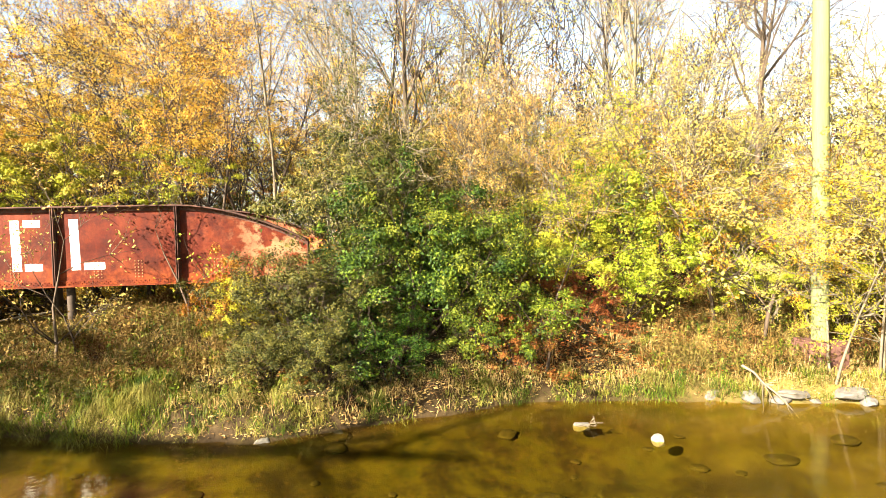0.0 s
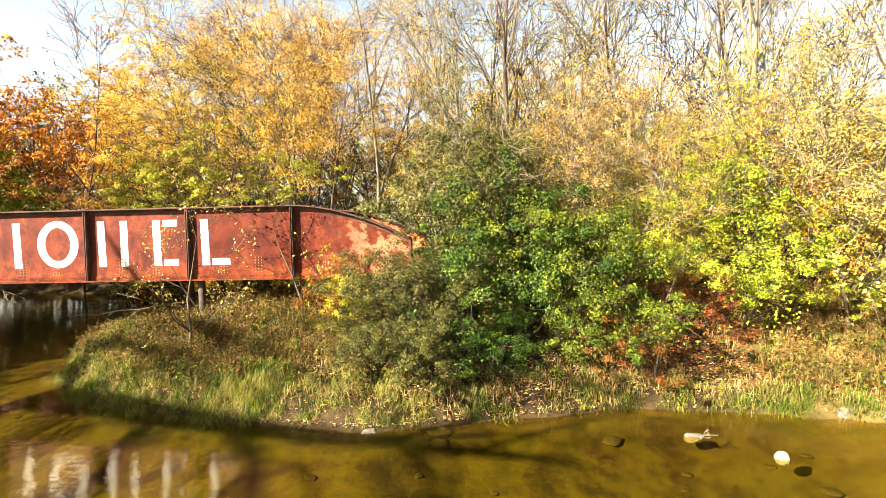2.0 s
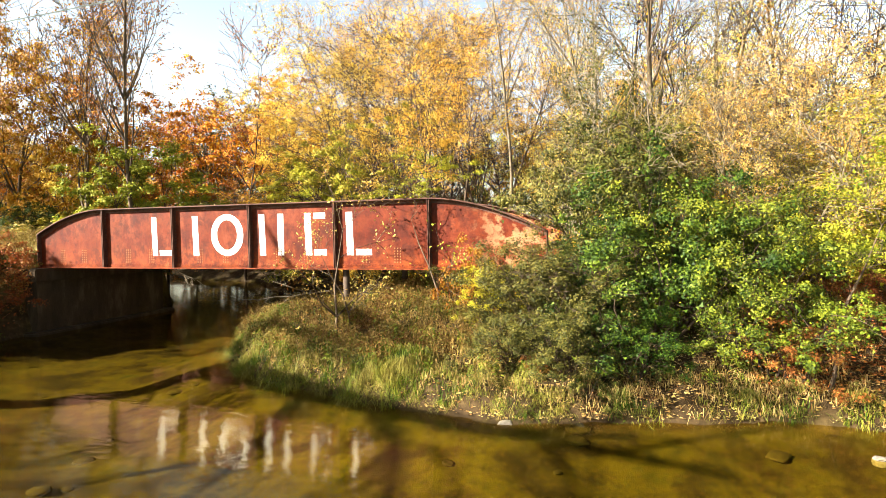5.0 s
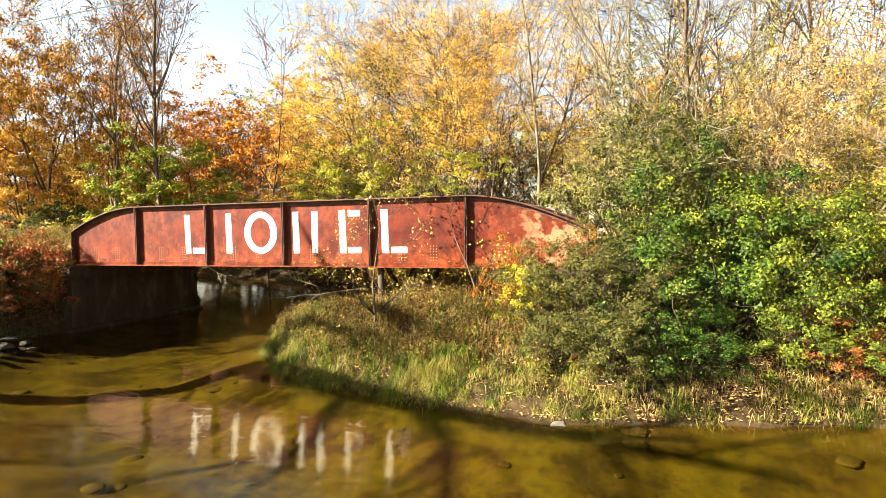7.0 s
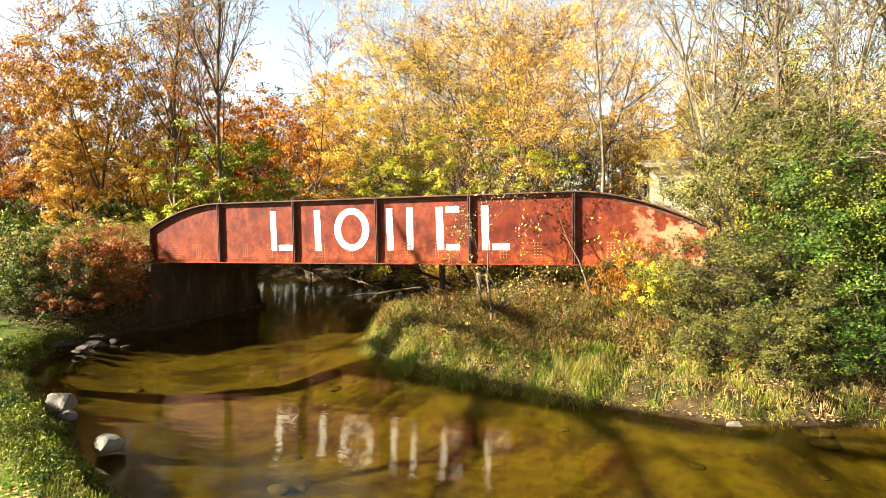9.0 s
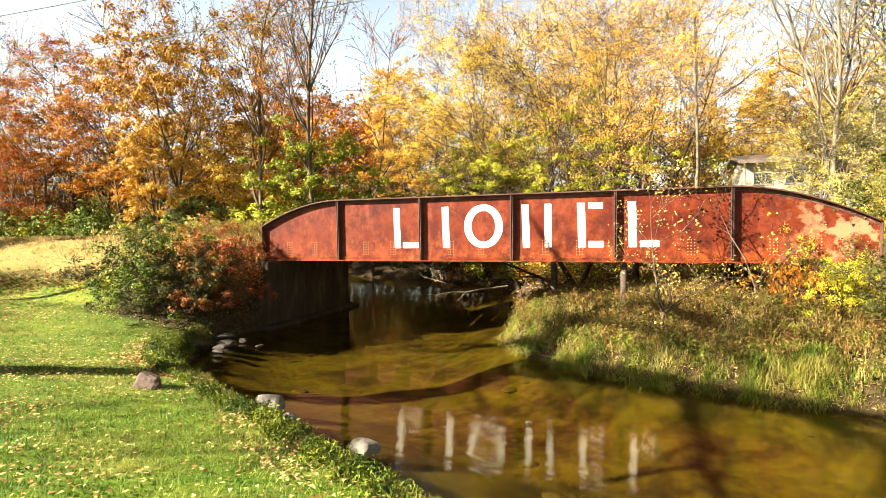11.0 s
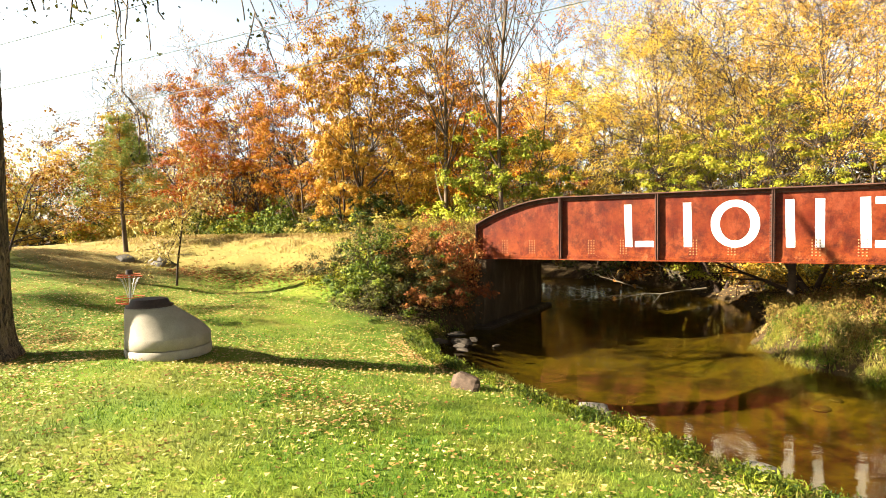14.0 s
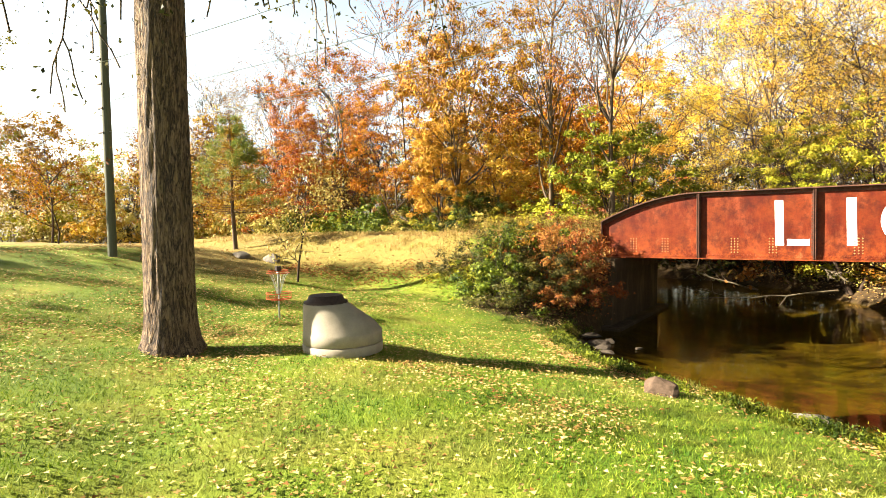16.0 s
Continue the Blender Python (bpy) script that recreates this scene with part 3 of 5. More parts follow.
    return tagged(new("ground", me), "mown lawn, dry grassy banks and brown silty river bed", "ground", kind="structure")


make_ground()
water = new("water", mesh_of("water", [(-200, -30, 0), (120, -30, 0), (120, 60, 0), (-200, 60, 0)], [(0, 1, 2, 3)], water_material()))
tagged(water, "clear shallow brown green river water with faint ripples", "water", kind="structure")

# ---- the bridge ----
GY = 15.72                                   # outer face of the near girder's web
STIFF = [-17.93, -14.83, -11.73, -8.62, -5.51]
Z0, Z1 = 2.44, 4.58                          # under the bottom flange, over the top flange


def top_line(x):
    """Height of the girder's top edge; both ends curve down."""
    if x < STIFF[0]:
        s = min(1.0, (STIFF[0] - x) / 3.2)
        return Z1 - 0.9 * s ** 1.9
    if x > STIFF[-1]:
        s = min(1.0, (x - STIFF[-1]) / 3.5)
        return Z1 - 1.05 * s ** 1.8
    return Z1


GX0, GX1 = -21.08, -2.05


def girder(y, out, bridge, near):
    """One plate girder at y; out is the way its outer face looks."""
    xs = sorted(set([GX0, GX1, STIFF[0], STIFF[-1]] + list(np.linspace(GX0, STIFF[0], 12)) + list(np.linspace(STIFF[-1], GX1, 12)) + list(np.linspace(STIFF[0], STIFF[-1], 9))))
    bm = bmesh.new()
    rows = []
    for x in xs:
        rows.append([bm.verts.new((x, y + s * 0.012, z)) for s in (-1, 1) for z in (Z0 + 0.03, top_line(x) - 0.03)])
    for a, b in zip(rows[:-1], rows[1:]):
        bm.faces.new((a[0], b[0], b[1], a[1]))
        bm.faces.new((a[2], a[3], b[3], b[2]))
    web = part("web_plate", bm, RED, bridge, "faded red riveted steel web plate")

    def ribbon(zlow, zhigh, w0, w1):
        bm2 = bmesh.new()
        rr = []
        for x in xs:
            rr.append([bm2.verts.new((x, y + yy, zz)) for yy, zz in ((w0, zlow(x)), (w1, zlow(x)), (w1, zhigh(x)), (w0, zhigh(x)))])
        for a, b in zip(rr[:-1], rr[1:]):
            for k in range(4):
                bm2.faces.new((a[k], a[(k + 1) % 4], b[(k + 1) % 4], b[k]))
        bm2.faces.new(rr[0][::-1])
        bm2.faces.new(rr[-1])
        bmesh.ops.recalc_face_normals(bm2, faces=bm2.faces[:])
        return bm2
    part("top_flange", ribbon(lambda x: top_line(x) - 0.035, lambda x: top_line(x), -0.19, 0.19), FLANGE, bridge, "dark rusted top flange")
    part("flange_angle", ribbon(lambda x: top_line(x) - 0.15, lambda x: top_line(x) - 0.037, out * 0.014, out * 0.03), FLANGE, bridge)
    part("bottom_flange", ribbon(lambda x: Z0, lambda x: Z0 + 0.03, -0.19, 0.19), RED, bridge)
    part("flange_angle", ribbon(lambda x: Z0 + 0.032, lambda x: Z0 + 0.15, out * 0.014, out * 0.028), RED, bridge)
    for x in STIFF:
        bm = box(x - 0.075, x + 0.075, y + out * 0.013, y + out * 0.027, Z0 + 0.15, Z1 - 0.15)
        bmesh.ops.create_cube(bm, size=1, matrix=Matrix.Translation((x - 0.02, y + out * 0.095, (Z0 + Z1) / 2)) @ Matrix.Diagonal((0.018, 0.14, Z1 - Z0 - 0.075, 1)))
        bmesh.ops.create_cube(bm, size=1, matrix=Matrix.Translation((x + 0.03, y + out * 0.095, (Z0 + Z1) / 2)) @ Matrix.Diagonal((0.018, 0.14, Z1 - Z0 - 0.075, 1)))
        part("stiffener", bm, FLANGE, bridge, "dark rusted stiffener")
    for gx in (GX0, GX1):
        part("end_plate", box(gx - 0.012, gx + 0.012, y - 0.17, y + 0.17, Z0 + 0.03, top_line(gx) - 0.036), FLANGE, bridge)
    if near:
        rivets(y, out, bridge)
    return web


def rivets(y, out, bridge):
    """Rivet heads in rows: along both flanges, beside each stiffener, and in short double rows low on the web."""
    spots = []
    for x in np.arange(GX0 + 0.1, GX1 - 0.05, 0.11):
        spots += [(x, Z0 + 0.075, 0.028), (x + 0.055, Z0 + 0.12, 0.028), (x, top_line(x) - 0.09, 0.03)]
    for sx in STIFF:
        for z in np.arange(Z0 + 0.2, Z1 - 0.18, 0.105):
            spots += [(sx + 0.06, z, 0.027), (sx - 0.06, z, 0.027)]
    for a, b in zip([STIFF[0] - 3.1] + STIFF, STIFF + [STIFF[-1] + 3.1]):
        for k in (1, 2):
            xx = a + (b - a) * k / 3
            for z in np.arange(Z0 + 0.22, Z0 + 0.66, 0.085):
                if GX0 + 0.3 < xx < GX1 - 0.8:
                    spots += [(xx - 0.09, z, 0.012), (xx + 0.09, z, 0.012), (xx, z, 0.012)]
    for pick, material, label in ((lambda q: q[2] > 0.02, RED, ""), (lambda q: q[2] < 0.02, RUST_TAN, "tan rusted rivet heads")):
        rivet_heads([q for q in spots if pick(q)], y, out, bridge, material, label)


def rivet_heads(spots, y, out, bridge, material, label):
    verts, faces = [], []
    for x, z, base in spots:
        b = len(verts)
        for r, hgt in ((0.022, 0.0), (0.015, 0.014)):
            for k in range(6):
                verts.append((x + r * math.cos(k * 1.0472), y + out * (base + hgt), z + r * math.sin(k * 1.0472)))
        for k in range(6):
            faces.append((b + k, b + (k + 1) % 6, b + 6 + (k + 1) % 6, b + 6 + k))
        faces.append(tuple(b + 6 + k for k in range(6)))
    part("riveting", mesh_of("riveting", verts, faces), material, bridge, label)["kind"] = "stuff"


def make_bridge():
    bridge = thing("railway_bridge", "old red riveted plate girder railway bridge with white painted shapes", "bridge")
    girder(GY, -1, bridge, True)
    girder(GY + 4.4, 1, bridge, False)
    for x in np.arange(GX0 + 0.8, GX1, 1.55):
        part("floor_beam", box(x - 0.12, x + 0.12, GY + 0.2, GY + 4.2, Z0 + 0.05, Z0 + 0.5), FLANGE, bridge)
    for x in np.arange(GX0 + 0.3, GX1, 0.6):
        part("sleeper", box(x - 0.11, x + 0.11, GY + 0.5, GY + 3.9, Z0 + 0.504, Z0 + 0.7), TIMBER, bridge)

    # white painted plain shapes on the web
    def bar(x0, x1, z0, z1, lean=0.0):
        bm = bmesh.new()
        yy = GY - 0.0125
        front = [bm.verts.new((x, yy - 0.003, z)) for x, z in ((x0, z0), (x1, z0), (x1 - lean, z1), (x0 - lean, z1))]
        back = [bm.verts.new((v.co.x, yy, v.co.z)) for v in front]
        bm.faces.new(front)
        for k in range(4):
            bm.faces.new((front[k], back[k], back[(k + 1) % 4], front[(k + 1) % 4]))
        part("white_bar", bm, WHITE_PAINT, bridge, "white painted bar")
    zb, zt = 2.88, 4.23
    bar(-15.80, -15.58, zb, zt, 0.03)
    bar(-15.50, -14.94, zb, zb + 0.19)
    bar(-14.06, -13.83, zb, zt, 0.03)
    bm = bmesh.new()
    n, rings = 48, []
    for rx, rz, yy in ((0.64, 0.70, -0.0125), (0.64, 0.70, -0.0155), (0.40, 0.50, -0.0155), (0.40, 0.50, -0.0125)):
        rings.append([bm.verts.new((-12.68 + rx * math.cos(2 * math.pi * k / n), GY + yy, 3.57 + rz * math.sin(2 * math.pi * k / n))) for k in range(n)])
    for a, b in zip(rings[:-1], rings[1:]):
        for k in range(n):
            bm.faces.new((a[k], a[(k + 1) % n], b[(k + 1) % n], b[k]))
    part("white_ring", bm, WHITE_PAINT, bridge, "white painted ring")
    bar(-11.40, -11.18, zb, zt, 0.03)
    bar(-10.72, -10.50, zb, zt, 0.0)
    bar(-9.70, -9.47, zb, zt, 0.03)
    bar(-9.40, -8.96, zb, zb + 0.19)
    bar(-9.40, -8.98, zt - 0.19, zt)
    bar(-8.24, -8.01, zb, zt, 0.03)
    bar(-7.93, -7.40, zb, zb + 0.19)
    return bridge


make_bridge()


def make_abutment():
    ab = thing("bridge_abutment", "weathered concrete bridge abutment, coloured dark for shade, rising from the river", "abutment")
    bm = box(-24.5, -20.55, 15.05, 21.0, -0.8, 1.95)
    bmesh.ops.subdivide_edges(bm, edges=bm.edges[:], cuts=5, use_grid_fill=True)
    for v in bm.verts:
        v.co += Vector((0.03 * noise.noise(v.co * 1.1), 0.03 * noise.noise(v.co * 1.3 + Vector((5, 0, 0))), 0))
    part("wall", bm, SHADED_CONCRETE, ab)
    part("bridge_seat", box(-24.5, -20.35, 14.9, 21.15, 1.955, 2.435, 0.03), SHADED_CONCRETE, ab)
    part("footing", box(-24.6, -20.15, 14.7, 21.3, -0.8, 0.13, 0.04), SHADED_CONCRETE, ab)
    ab2 = thing("bridge_abutment", "weathered shaded concrete abutment half hidden in shrubs", "abutment")
    part("wall", box(-3.6, 0.2, 15.1, 21.0, 0.2, 2.435, 0.04), SHADED_CONCRETE, ab2)


make_abutment()


# ---- stones ----
def stone(name, label, x, y, z, sx, sy, sz, material, seed, turn=0.0, category="rock"):
    bm = bmesh.new()
    bmesh.ops.create_icosphere(bm, subdivisions=2 if category == "river stone" else 3, radius=0.5)
    rc = random.Random(seed)
    cuts = [(Vector((rc.gauss(0, 1), rc.gauss(0, 1), rc.gauss(0.2, 0.8))).normalized(), rc.uniform(0.30, 0.42)) for _ in range(0 if category == "river stone" else 9)]
    for v in bm.verts:
        d = v.co.normalized()
        v.co = d * (0.5 + 0.16 * noise.noise(d * 1.3 + Vector((seed, 0, 0))) + 0.05 * noise.noise(d * 4 + Vector((0, seed, 0))))
        for n, far in cuts:
            over = v.co.dot(n) - far
            if over > 0:
                v.co -= n * over * 0.92
        if v.co.z < -0.2:
            v.co.z = -0.2 - (abs(v.co.z) - 0.2) * 0.3
    for f in bm.faces:
        f.smooth = category == "river stone"
    me = bpy.data.meshes.new(name)
    bm.to_mesh(me)
    bm.free()
    me.materials.append(material)
    ob = new(name, me)
    ob.location, ob.scale, ob.rotation_euler = (x, y, z + 0.2 * sz), (sx, sy, sz), (0, 0, turn)
    return tagged(ob, label, category)


stone("boulder", "brown granite boulder at the lawn's edge", -16.85, 6.45, 0.58, 0.62, 0.5, 0.52, BROWN_STONE, 1)
stone("rock", "pale rock at the water's edge", -12.05, 6.0, 0.08, 0.62, 0.45, 0.36, PALE_STONE, 2)
stone("rock", "grey rock at the water's edge", -14.6, 7.12, 0.16, 0.64, 0.5, 0.5, STONE, 3)
stone("rock", "small pale rock at the water's edge", -14.0, 6.8, 0.1, 0.34, 0.28, 0.27, PALE_STONE, 4)
for i, (x, y, s) in enumerate(((-20.0, 12.3, 0.9), (-19.7, 11.7, 0.6), (-20.4, 11.5, 0.8), (-19.9, 12.9, 0.55), (-19.4, 11.2, 0.5), (-20.5, 12.8, 0.7), (-18.9, 12.4, 0.3))):
    stone("rock", "dark slab of rock by the abutment", x, y, 0.02 + 0.06 * (i % 3), s, s * 0.6, s * 0.3, DARK_STONE, 10 + i, i * 0.7)
stone("boulder", "pale boulder on the mown lawn", -35.0, 12.2, height_at(-35.0, 12.2) - 0.12, 1.0, 0.8, 0.75, STONE, 21)
stone("boulder", "small pale boulder on the mown lawn", -36.2, 11.5, height_at(-36.2, 11.5) - 0.06, 0.95, 0.7, 0.55, STONE, 22)
stone("rock", "white rock standing out of the water", 4.7, 9.05, -0.08, 0.28, 0.22, 0.26, PALE_STONE, 23)
stone("rock", "flat brown rock awash in the river", 3.65, 10.0, -0.08, 0.42, 0.3, 0.17, STONE, 24)
stone("rock", "pale rock at the foot of the grassy bank", -2.3, 10.15, -0.06, 0.36, 0.22, 0.2, PALE_STONE, 25)
for i, (x, y, w) in enumerate(((8.5, 10.6, 0.8), (9.6, 10.4, 1.1), (10.7, 10.1, 1.0), (7.7, 10.85, 0.5))):
    stone("rock", "pale flat slab of rock on the river bank", x, y, 0.1, w, w * 0.5, w * 0.26, STONE, 60 + i, 0.3 * i)
RIVER_STONE = surface("silt covered stone", [(0.3, (0.022, 0.016, 0.004)), (0.7, (0.085, 0.064, 0.016))], 4, 0.9, 0.4, 0.03)
rs = random.Random(5)
for i in range(66):
    x, y = (rs.uniform(-19, 10), rs.uniform(4, 12)) if i < 38 else (rs.uniform(-7, 9), rs.uniform(5.5, 10.5))
    if in_river(np.array([x]), np.array([y]))[0]:
        s = 0.16 + 0.5 * rs.random() ** 2
        stone("river_stone", "brown stone lying under the water", x, y, height_at(x, y) - 0.06 * s, s, s * 0.8, s * 0.25, RIVER_STONE, 40 + i, rs.uniform(0, 3), "river stone")["group"] = "stones on the river bed"

# ---- lawn things ----
def make_cone():
    """A precast manhole cone standing on the grass: round foot, one side upright, the other slanting, iron rim on top."""
    x, y = -22.45, 4.25
    z = height_at(x, y) - 0.03
    c = thing("manhole_cone", "grey precast concrete manhole cone standing on the lawn", "manhole cone", (x, y, z))

    def lathe(levels, n=48):
        bm = bmesh.new()
        rr = []
        for hgt, r, ox, oy in levels:
            rr.append([bm.verts.new((ox + r * math.cos(2 * math.pi * k / n), oy + r * math.sin(2 * math.pi * k / n), hgt)) for k in range(n)])
        for a, b in zip(rr[:-1], rr[1:]):
            for k in range(n):
                bm.faces.new((a[k], a[(k + 1) % n], b[(k + 1) % n], b[k])).smooth = True
        bm.faces.new(rr[-1])
        return bm
    a = Vector((-0.62, -0.78)).normalized()
    part("base_ring", lathe([(0, 0.79, 0, 0), (0.02, 0.80, 0, 0), (0.17, 0.80, 0, 0), (0.185, 0.78, 0, 0)]), CAST_CONCRETE, c)
    part("cone", lathe([(0.19, 0.77, 0, 0), (0.2, 0.79, 0, 0), (0.40, 0.79, 0, 0), (0.42, 0.78, 0, 0), (0.62, 0.69, a.x * 0.09, a.y * 0.09), (0.95, 0.46, a.x * 0.31, a.y * 0.31), (0.98, 0.44, a.x * 0.32, a.y * 0.32)]), CAST_CONCRETE, c)
    part("rim", lathe([(0.985, 0.43, a.x * 0.32, a.y * 0.32), (1.02, 0.43, a.x * 0.32, a.y * 0.32), (1.04, 0.37, a.x * 0.32, a.y * 0.32), (1.13, 0.33, a.x * 0.32, a.y * 0.32), (1.14, 0.31, a.x * 0.32, a.y * 0.32)]), IRON, c, "dark rusted iron rim")


make_cone()


def make_basket():
    """A disc golf target: pole, wire basket, hanging chains and a top band."""
    x, y = -26.6, 5.95
    z = height_at(x, y)
    red = surface("orange red paint", [(0.3, (0.5, 0.09, 0.03)), (0.7, (0.62, 0.14, 0.05))], 6, 0.5, 0.1)
    steel = surface("galvanised steel", [(0.3, (0.4, 0.4, 0.38)), (0.7, (0.6, 0.6, 0.57))], 9, 0.4, 0.1, metal=0.7)
    b = thing("disc_golf_basket", "orange red disc golf basket with steel chains on the lawn", "disc golf basket", (x, y, z))

    def ring(r, zz, t, name, m):
        n = 24
        pts = [(Vector((r * math.cos(2 * math.pi * k / n), r * math.sin(2 * math.pi * k / n), zz)), t) for k in range(n + 1)]
        part(name, mesh_of(name, *tubes([pts], 6)), m, b)
    part("pole", mesh_of("pole", *tubes([[(Vector((0, 0, -0.1)), 0.025), (Vector((0, 0, 1.38)), 0.025)]], 8)), steel, b)
    for zz, r in ((0.56, 0.33), (0.70, 0.33), (0.52, 0.2), (1.24, 0.30), (1.30, 0.27)):
        ring(r, zz, 0.014, "hoop", red)
    for k in range(16):
        a = k * math.pi / 8
        u = Vector((math.cos(a), math.sin(a), 0))
        part("basket_wire", mesh_of("basket_wire", *tubes([[(u * 0.03 + Vector((0, 0, 0.5)), 0.006), (u * 0.33 + Vector((0, 0, 0.54)), 0.006), (u * 0.33 + Vector((0, 0, 0.70)), 0.006)]], 4)), red, b)
    for k in range(12):
        a = k * math.pi / 6
        u = Vector((math.cos(a), math.sin(a), 0))
        pts = [(u * (0.27 - 0.22 * s ** 0.6) + Vector((0, 0, 1.24 - 0.56 * s)), 0.006) for s in np.linspace(0, 1, 7)]
        part("chain", mesh_of("chain", *tubes([pts], 4)), steel, b)
    part("top_cap", mesh_of("top_cap", *tubes([[(Vector((0, 0, 1.30)), 0.09), (Vector((0, 0, 1.42)), 0.08), (Vector((0, 0, 1.425)), 0.005)]], 12)), IRON, b)


make_basket()

# ---- poles and wires ----
def pole(name, label, x, y, top, r0, r1, material, footing):
    z = height_at(x, y)
    p = thing(name, label, "utility pole", (x, y, z))
    part("shaft", mesh_of("shaft", *tubes([[(Vector((0, 0, -0.3)), r0), (Vector((0, 0, top * 0.5)), (r0 + r1) / 2), (Vector((0, 0, top)), r1), (Vector((0, 0, top + 0.02)), 0.01)]], 16), None, True), material, p)
    if footing:
        part("footing", box(-0.42, 0.42, -0.4, 0.4, -0.3, 0.42, 0.05), surface("red brown concrete", [(0.3, (0.12, 0.05, 0.035)), (0.7, (0.24, 0.12, 0.085))], 4), p, "red brown footing block")
    else:
        for zz in (4.6, 5.5, 6.4, 7.3):
            part("bracket", box(-0.3, 0.05, -0.18, -0.13, zz, zz + 0.05), IRON, p)
    return p


pole("utility_pole", "pale straight utility pole on a red brown footing by the river", 9.85, 11.5, 15, 0.175, 0.155, POLE_WOOD, True)
pole("utility_pole", "thin greenish grey wooden utility pole on the lawn", -36.6, 6.2, 12, 0.16, 0.13, GREY_POLE, False)
wire_mat = surface("pale cable", [(0.3, (0.72, 0.72, 0.7)), (0.7, (0.85, 0.85, 0.82))], 3, 0.5, 0.1)
for a, b, sag in (((-36.6, 6.0, 9.9), (9.75, 11.3, 13.4), 0.8), ((-36.6, 6.4, 8.6), (9.75, 11.7, 12.0), 0.8), ((-36.6, 6.2, 7.4), (9.75, 11.5, 10.9), 0.9),
                  ((-100, 0.0, 10.5), (-36.6, 6.2, 7.4), 1.0)):
    a, b = Vector(a), Vector(b)
    pts = [(a.lerp(b, s) - Vector((0, 0, sag * 4 * s * (1 - s))), 0.011) for s in np.linspace(0, 1, 25)]
    tagged(new("overhead_wire", mesh_of("overhead_wire", *tubes([pts], 4), wire_mat)), "thin pale overhead wire between utility poles", "wire", "overhead wires")

# ---- plants: the kinds ----
K_TALL = [Kind(100 + i, 15 + i, 0.13, TALL, 8, 0.17, 0.11, PALE_BARK, thin=0.42, twigs=0.9, corners=3) for i in range(3)]
K_BARE = [Kind(105 + i, 15 + i, 0.12, POLE, 7, 0.17, 0.10, BARK, thin=0.6, twigs=1.0, corners=3) for i in range(2)]
K_PALE = [Kind(107 + i, 14 + i, 0.16, TALL, 4, 0.2, 0.10, (BARK, PALE_BARK)[i], thin=0.16, twigs=1.0, stems=1 + i, lean=0.12, corners=3) for i in range(2)]
K_BROAD = [Kind(110 + i, 10.5 + i, 0.14, BROAD, 125, 0.64, 0.145, BARK, twigs=0.7, corners=3, clump=(230, 0.55)) for i in range(3)]
K_AIRY = [Kind(120 + i, 12 + i, 0.11, BROAD, 66, 0.52, 0.09, BARK, stems=2, lean=0.22, slim=0.5, twigs=0.9, corners=3, clump=(400, 0.75)) for i in range(2)]
K_WILLOW = [Kind(130 + i, 7.5, 0.10, BROAD, 125, 0.42, 0.12, DARK_BARK, stems=3, lean=0.45, droop=0.8, slim=0.42, twigs=0.3, clump=(170, 0.5)) for i in range(2)]
K_ROUND = Kind(133, 7.0, 0.09, ROUND, 130, 0.42, 0.13, DARK_BARK, stems=3, lean=0.2, droop=0.5, twigs=0.3, clump=(150, 0.6))
K_FAR = [Kind(135 + i, 11 + i, 0.15, FARTREE, 45, 0.9, 0.3, BARK, corners=3, clump=(80, 0.6)) for i in range(3)]
K_SLENDER = [Kind(137 + i, 13 + 2 * i, 0.10, SLENDER, 6, 0.22, 0.14, DARK_BARK, thin=0.7, twigs=1.0, sides=5, corners=3) for i in range(3)]
K_BUSH = [Kind(140 + i, 3.0, 0.035, BUSH, 175, 0.32, 0.08, DARK_BARK, stems=9, lean=0.55, twigs=0.3, core=900, corners=3, clump=(85, 0.75)) for i in range(3)]
K_BIGBUSH = [Kind(150 + i, 4.2, 0.045, BUSH, 220, 0.40, 0.078, DARK_BARK, stems=12, lean=0.5, twigs=0.2, slim=0.75, core=1800, corners=3, clump=(125, 0.75)) for i in range(2)]
K_SHRUB = [Kind(145 + i, 2.1, 0.03, BUSH, 120, 0.26, 0.085, DARK_BARK, stems=7, lean=0.6, twigs=0.05, core=450, corners=3, clump=(56, 0.75)) for i in range(2)]
K_LOW = [Kind(148 + i, 2.1, 0.03, UNDER, 60, 0.3, 0.13, DARK_BARK, stems=6, lean=0.6, twigs=0.0, sides=3, corners=3, clump=(44, 0.75)) for i in range(2)]
K_UNDER = [Kind(155 + i, 2.6, 0.03, UNDER, 7, 0.16, 0.13, DARK_BARK, stems=5, lean=0.6, thin=0.75, twigs=0.0, sides=3, corners=3) for i in range(3)]
K_EDGE = [Kind(158 + i, 2.3, 0.03, UNDER, 50, 0.42, 0.17, DARK_BARK, stems=7, lean=0.4, twigs=0.0, sides=3, clump=(26, 0.7)) for i in range(2)]
K_SCRUB = [Kind(160 + i, 5.5, 0.045, BROAD, 28, 0.24, 0.065, PALE_BARK, stems=2, lean=0.3, twigs=0.3, slim=0.45, corners=3, clump=(430, 0.8)) for i in range(3)]
K_SPRIG = Kind(175, 3.6, 0.05, UNDER, 7, 0.14, 0.09, BARK, thin=0.9, twigs=1.0)
K_SAPLING = [Kind(170 + i, 4.0, 0.05, UNDER, 24, 0.18, 0.11, DARK_BARK, thin=0.9, twigs=1.0) for i in range(2)]

